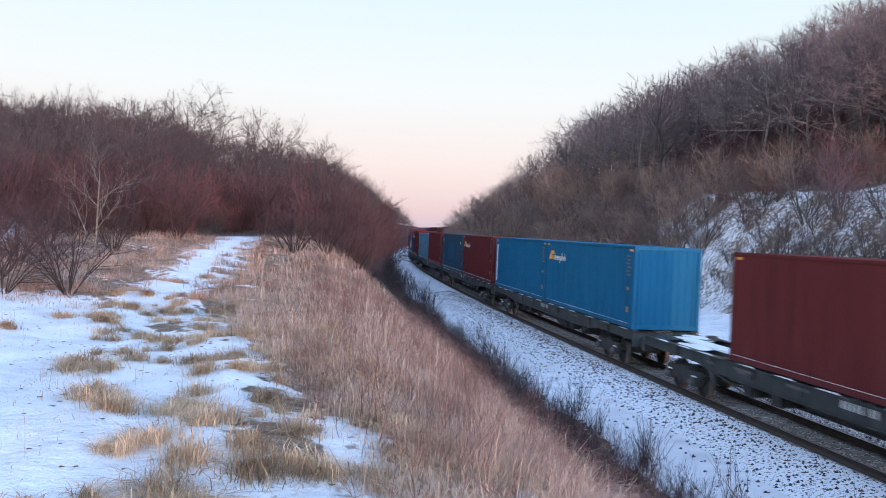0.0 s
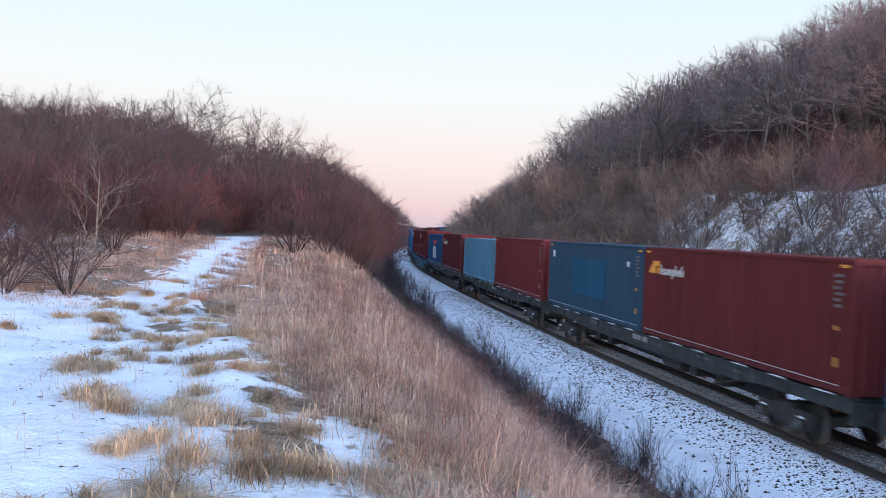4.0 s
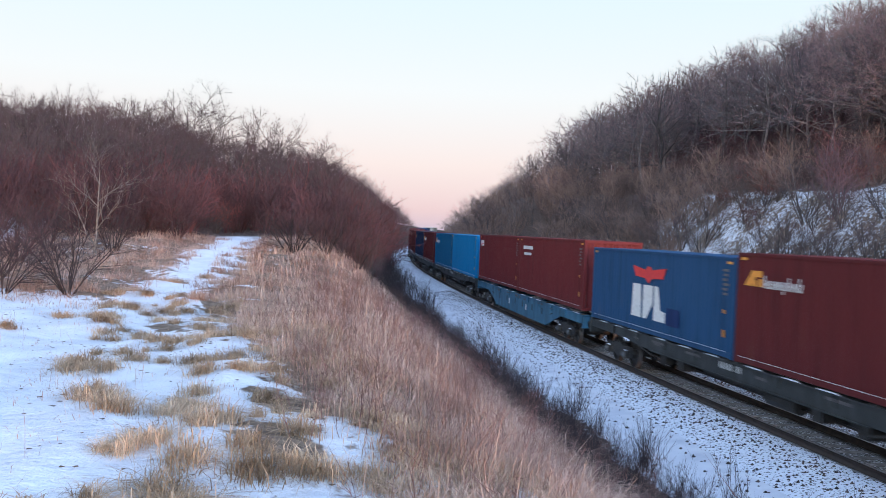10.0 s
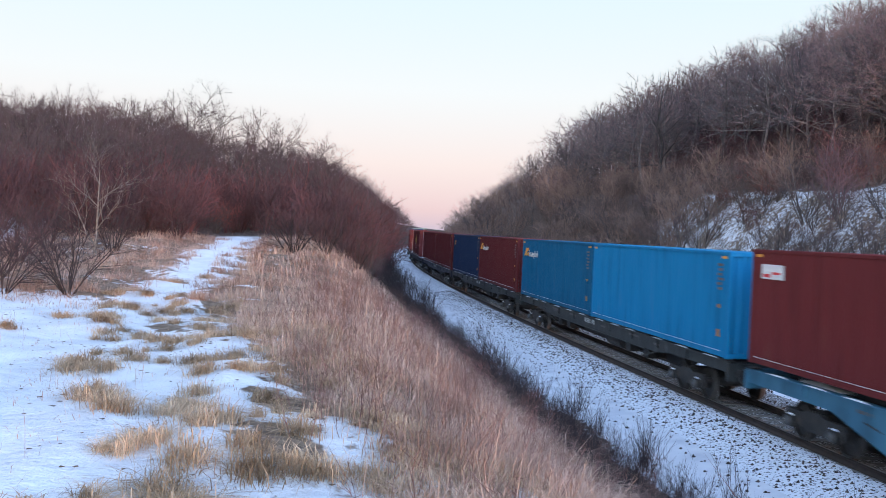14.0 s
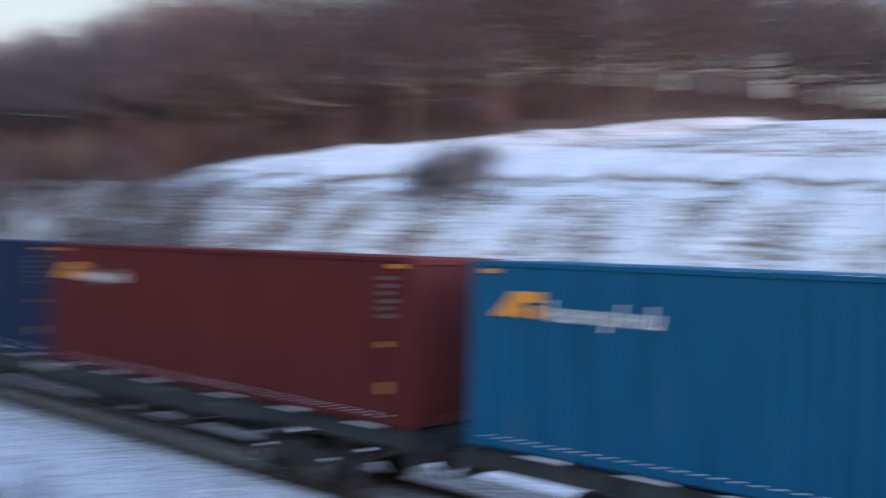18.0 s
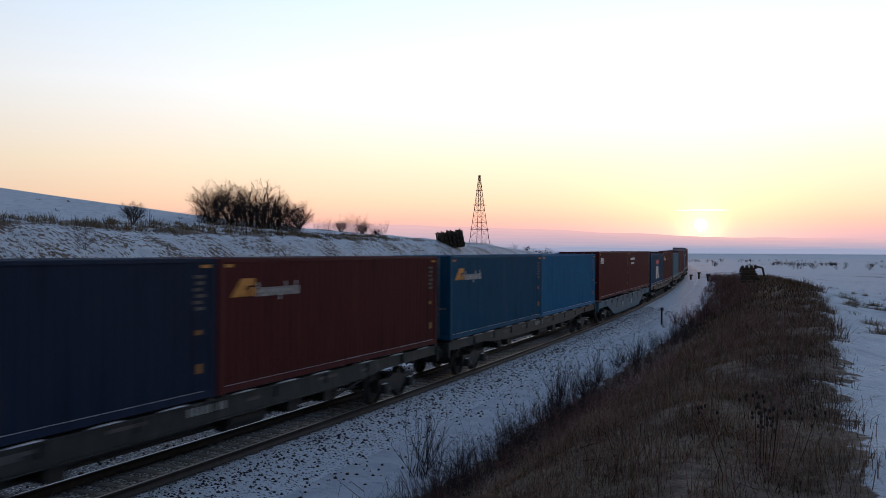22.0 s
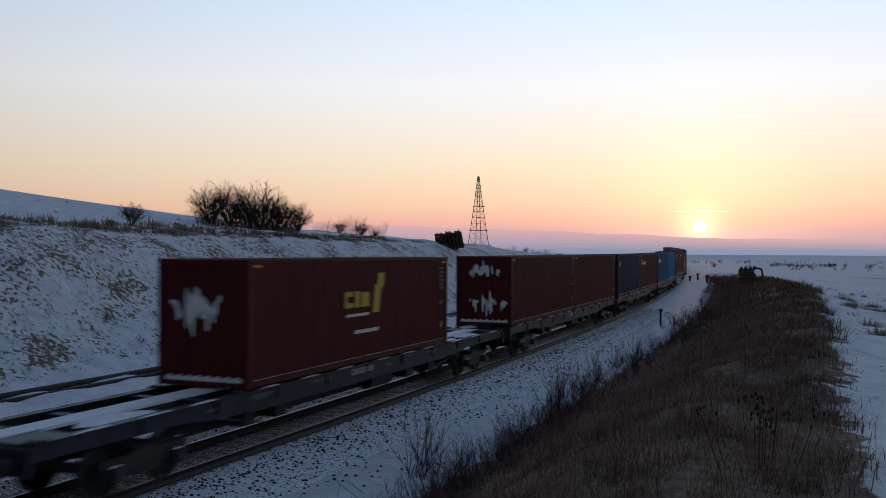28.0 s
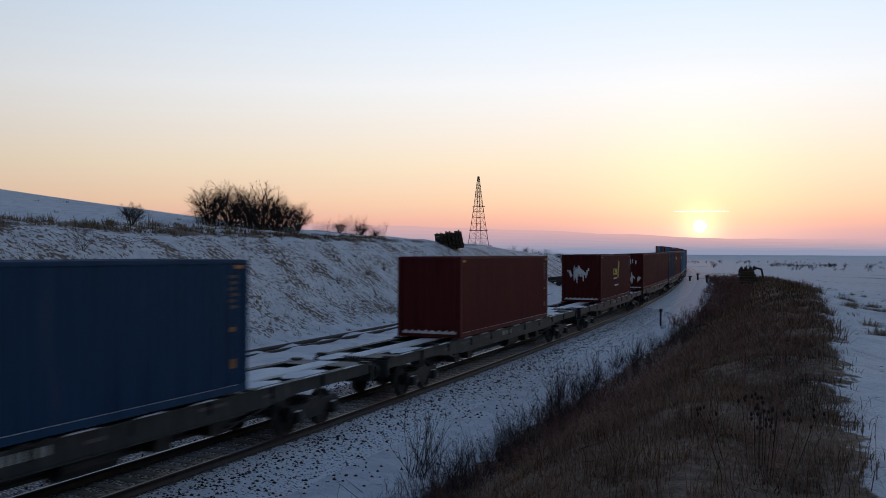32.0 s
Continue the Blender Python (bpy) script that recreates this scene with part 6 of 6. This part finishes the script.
def build_far_side():
    rng = random.Random(31)
    big = [fan_kind("hawthorn_bush", "large round bare hawthorn bush above the cut", "bush", "bushes above the cut", 100 + i, BARK, DARK_TWIG, 3.7, 0.06, 4.0, 0.0, (15, 7, 6, 3), bush=True, twig_r=0.010, limb_r=0.016) for i in range(2)]
    for side_step, d, k, i in ((374, 86, 1.15, 0), (408, 88, 1.25, 1), (466, 84, 1.35, 1), (440, 87, 0.9, 0), (492, 85, 1.05, 0), (528, 90, 0.85, 1), (602, 100, 0.45, 0), (640, 104, 0.5, 1), (235, 66, 0.5, 0), (665, 108, 0.35, 0)):
        x, y = at_bearing(side_step, d)
        set_down(big[i], u_at(x, y), y, k, side_step % 360)
    for be, d, k, i in ((39.4, 48, 0.75, 0), (41.0, 47.5, 0.85, 1), (42.8, 48, 0.7, 0), (75.5, 42, 0.5, 1), (99.6, 44, 1.0, 1), (101.0, 45, 0.7, 0), (115.8, 47, 0.35, 1), (118.0, 48, 0.25, 0)):
        y = d * math.cos(radians(be))
        set_down(big[i], u_at(d * math.sin(radians(be)), y), y, k, d * 53 % 360)
    foot = np.array([(u_at(*at_bearing(side_step, d)), at_bearing(side_step, d)[1]) for side_step, d in [(352 + 2.9 * i, 84 + (i * 7) % 7) for i in range(62)] + [(560 + 9 * i, 98 + (i * 5) % 7) for i in range(14)]])
    thicket("bush_undergrowth", "dark leafless undergrowth round the hawthorn bushes", foot, 2.3, 14, 7, DARK_TWIG, 51, 0.010)
    low = shrub_kind("withered_shrub", "low withered shrub on the snowy slope", 110, 0.9, 22, 8, BARK, WEED, 0.9)
    for side_step, d, k in ((190, 47, 1.0), (600, 70, 1.1), (680, 80, 1.0), (650, 76, 0.8), (1115, 42, 0.6), (1100, 44, 0.6), (500, 66, 0.8), (300, 52, 0.8), (930, 60, 0.6)):
        x, y = at_bearing(side_step, d)
        set_down(low, u_at(x, y), y, k, side_step % 360)
    # stack of old sleepers on the edge of the cut
    stack = thing("timber_stack", "dark leaning stack of old wooden sleepers in the snow", "timber stack")
    x, y = at_bearing(799, 108)
    stack.matrix_world = Matrix.Translation(Vector(place(u_at(x, y), y)) + Vector((0, 0, -0.2))) @ pose(0, 0, 0, 0, 8, 35)
    for r in range(7):
        for c in range(6):
            o = c * 0.27 + rng.uniform(-0.03, 0.03)
            g = Geo().box(-1.3 + rng.uniform(-0.2, 0.2), 1.3, o, o + 0.262, r * 0.27, r * 0.27 + 0.25) if r % 2 else Geo().box(o * 1.6 - 1.3, o * 1.6 - 1.04, -0.3, 2.0, r * 0.27, r * 0.27 + 0.25)
            part("sleeper", g.mesh("sleeper", OLD_WOOD), stack)
    for c in range(15):
        part("stake", Geo().tube((-1.45 + c * 0.21, -0.42, 0.0), (-1.4 + c * 0.21, -0.5, 2.0 + rng.uniform(-0.18, 0.12)), 0.125, 0.10, 6).mesh("stake", OLD_WOOD), stack)
    # heap at the end of the bank
    heap = thing("timber_heap", "dark heap of old timber beams on the bank", "heap")
    x, y = at_bearing(1328, 118)
    heap.matrix_world = Matrix.Translation(Vector(place(u_at(x, y), y)) + Vector((0, 0, 0.2))) @ pose(0, 0, 0, 0, 0, 25) @ Matrix.Scale(1.35, 4)
    for i in range(18):
        a, c = rng.uniform(-0.55, 0.75), 0.22 * (i // 3)
        part("beam", Geo().box(-0.75 + 0.25 * rng.random() + 0.06 * (i // 3), 0.95 - 0.2 * rng.random(), -0.5 + 0.32 * (i % 3), -0.5 + 0.32 * (i % 3) + 0.29, c, c + 0.2).mesh("beam", OLD_WOOD), heap)
    for a in (-0.45, -0.1, 0.3, 0.7):
        part("stump", Geo().tube((a, -0.1, 1.28), (a + rng.uniform(-0.1, 0.1), 0.0, 1.45 + rng.uniform(0, 0.12)), 0.17, 0.12, 7).mesh("stump", OLD_WOOD), heap)
    part("bent_pole", Geo().tube((-1.15, 0, 0.55), (-1.0, 0, 1.3), 0.09, 0.09, 6).tube((-1.0, 0, 1.3), (-0.5, 0, 1.42), 0.09, 0.08, 6).mesh("bent_pole", OLD_WOOD), heap)
    cart = thing("farm_trailer", "low dark farm trailer standing in the snow", "trailer")
    x, y = at_bearing(992, 132)
    cart.matrix_world = Matrix.Translation(place(u_at(x, y), y)) @ pose(0, 0, 0, 0, 4, 60)
    part("bed", Geo().box(-1.3, 1.3, -0.9, 0.9, 0.6, 0.75).mesh("bed", OLD_WOOD), cart)
    for e in (-0.9, 0.9):
        part("side_board", Geo().box(-1.3, 1.3, e - 0.03, e + 0.03, 0.75, 1.15).mesh("side_board", OLD_WOOD), cart)
        for o in (-0.8, 0.8):
            part("wheel", Geo().tube((o, e - 0.12, 0.35), (o, e + 0.12, 0.35), 0.35, 0.35, 12).mesh("wheel", STEEL_DARK), cart)

    def post(u, y, h, mat, label, w=0.05):
        p = thing("marker_post", label, "post")
        p.location = place(u, y)
        part("shaft", Geo().box(-w, w, -w, w, -0.2, h).mesh("shaft", mat), p)
        part("plate", Geo().box(-w * 2.2, w * 2.2, -w * 1.4, -w * 1.1, h * 0.82, h).mesh("plate", mat), p)
    post(3.9, -62, 1.15, OLD_WOOD, "short dark trackside marker post with a plate")
    post(3.2, 150, 1.5, WHITE_MARK, "white trackside marker post far along the cutting", 0.1)
    for side_step, d in ((1222, 150), (1236, 160), (1252, 152)):
        x, y = at_bearing(side_step, d)
        post(u_at(x, y), y, 1.1, OLD_WOOD, "dark fence post beside the line", 0.12)
    # dry weed with dark seed heads on the crest of the bank
    weed = thing("burdock", "tall dry weed with round dark seed heads on the bank", "weed")
    x, y = at_bearing(1345, 7.6)
    weed.location = place(u_at(x, y), y)
    for i in range(16):
        az, out = rng.uniform(0, 6.28), rng.uniform(0.1, 0.55)
        top = Vector((math.cos(az) * out, math.sin(az) * out, rng.uniform(0.38, 0.62)))
        foot = Vector((top.x * 0.6, top.y * 0.6, -0.05))
        stalk = part("stalk", Geo().tube(foot, top, 0.0035, 0.0025, 4).mesh("stalk", DARK_TWIG), weed)
        for k in range(3):
            e = top + Vector((rng.uniform(-0.09, 0.09), rng.uniform(-0.09, 0.09), rng.uniform(-0.10, 0.04)))
            part("seed_head", Geo().tube(e, e + Vector((0, 0, 0.018)), 0.006, 0.013, 7).tube(e + Vector((0, 0, 0.018)), e + Vector((0, 0, 0.032)), 0.013, 0.004, 7).mesh("seed_head", DARK_TWIG), stalk)
    # rows of trees across the plain
    nr = np.random.RandomState(41)
    spots = []
    for i in range(360):
        a = radians(nr.uniform(146, 178))
        row = nr.choice([420, 520, 640, 820, 1050])
        d = row + nr.normal(0, 7) + (a - 2.8) * 130
        if nr.random_sample() < 0.35 + 0.3 * math.sin(a * 37 + row):
            y = math.cos(a) * d
            spots.append((u_at(math.sin(a) * d, y), y, nr.uniform(0.14, 0.42)))
    for i in range(46):
        a, d = radians(nr.uniform(167.0, 170.6)), nr.uniform(640, 700)
        spots.append((u_at(math.sin(a) * d, math.cos(a) * d), math.cos(a) * d, nr.uniform(0.2, 0.38)))
    for i in range(70):
        a, d = radians(nr.uniform(152, 166)), nr.uniform(880, 930)
        spots.append((u_at(math.sin(a) * d, math.cos(a) * d), math.cos(a) * d, nr.uniform(0.25, 0.5)))
    for i in range(60):
        a, d = radians(nr.uniform(149.5, 155.5)), nr.uniform(165, 215)
        spots.append((u_at(math.sin(a) * d, math.cos(a) * d), math.cos(a) * d, nr.uniform(0.08, 0.2)))
    far_woods(spots, 9, "rows of bare hedge trees across the snowy plain", DARK_TWIG, "hedgerow")
    # a thin streak of cloud over the sun, its sunlight put in as glow
    d, a0, h = 4500.0, radians(163.25), 4500 * math.tan(radians(1.72)) + EYE[2]
    v = []
    for i in range(13):
        f = i / 6 - 1
        x, y = math.sin(a0 + f * radians(1.6)) * d, math.cos(a0 + f * radians(1.6)) * d
        w = 2.9 * (1 - f * f) ** 0.7 + 0.1
        v += [(x, y, h - w), (x, y, h + w), (x * 1.002, y * 1.002, h)]
    f = [(3 * i + k, 3 * i + 3 + k, 3 * i + 3 + (k + 1) % 3, 3 * i + (k + 1) % 3) for i in range(12) for k in range(3)]
    thing("cloud_streak", "thin bright streak of cloud over the setting sun", "cloud", data=big_mesh("cloud_streak", v, f, CLOUD_GLOW), kind="structure")
    # hill layers whose haze is glowing colour, pink far off to lavender near
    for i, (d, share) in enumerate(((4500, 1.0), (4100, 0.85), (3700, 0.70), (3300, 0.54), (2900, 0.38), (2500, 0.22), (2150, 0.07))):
        mat, name = HAZE_GLOWS[i], "hazy_hills"
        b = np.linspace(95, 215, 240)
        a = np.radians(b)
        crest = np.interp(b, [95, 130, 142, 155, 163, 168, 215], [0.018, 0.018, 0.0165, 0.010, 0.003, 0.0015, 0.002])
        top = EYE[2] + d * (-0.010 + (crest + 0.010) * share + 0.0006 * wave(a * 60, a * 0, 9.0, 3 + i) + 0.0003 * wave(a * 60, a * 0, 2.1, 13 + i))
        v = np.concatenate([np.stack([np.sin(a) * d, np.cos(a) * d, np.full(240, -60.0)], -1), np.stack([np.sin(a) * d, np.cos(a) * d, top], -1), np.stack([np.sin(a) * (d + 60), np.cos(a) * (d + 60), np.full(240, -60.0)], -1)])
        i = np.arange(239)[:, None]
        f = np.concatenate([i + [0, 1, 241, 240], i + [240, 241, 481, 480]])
        thing(name, "hill layers beyond the plain, evening haze put in as glowing colour", "hills", data=big_mesh(name, v, f, mat), kind="structure")


build_far_side()


def motions():
    for ob, s0, off, up in MOVERS:
        lift = Matrix.Translation((off, 0, up))
        walk(ob, [(t, ride(s0 + travelled(t)) @ lift) for t in TIMES])
    # the wheels roll with the train
    steps = [i / 15 for i in range(481)]
    spin = [Matrix.Rotation(travelled(t) / 0.46, 4, "Y") for t in steps]
    for ws, x in WHEELS:
        walk(ws, [(t, Matrix.Translation((x, 0, 0.46)) @ m) for t, m in zip(steps, spin)])


motions()
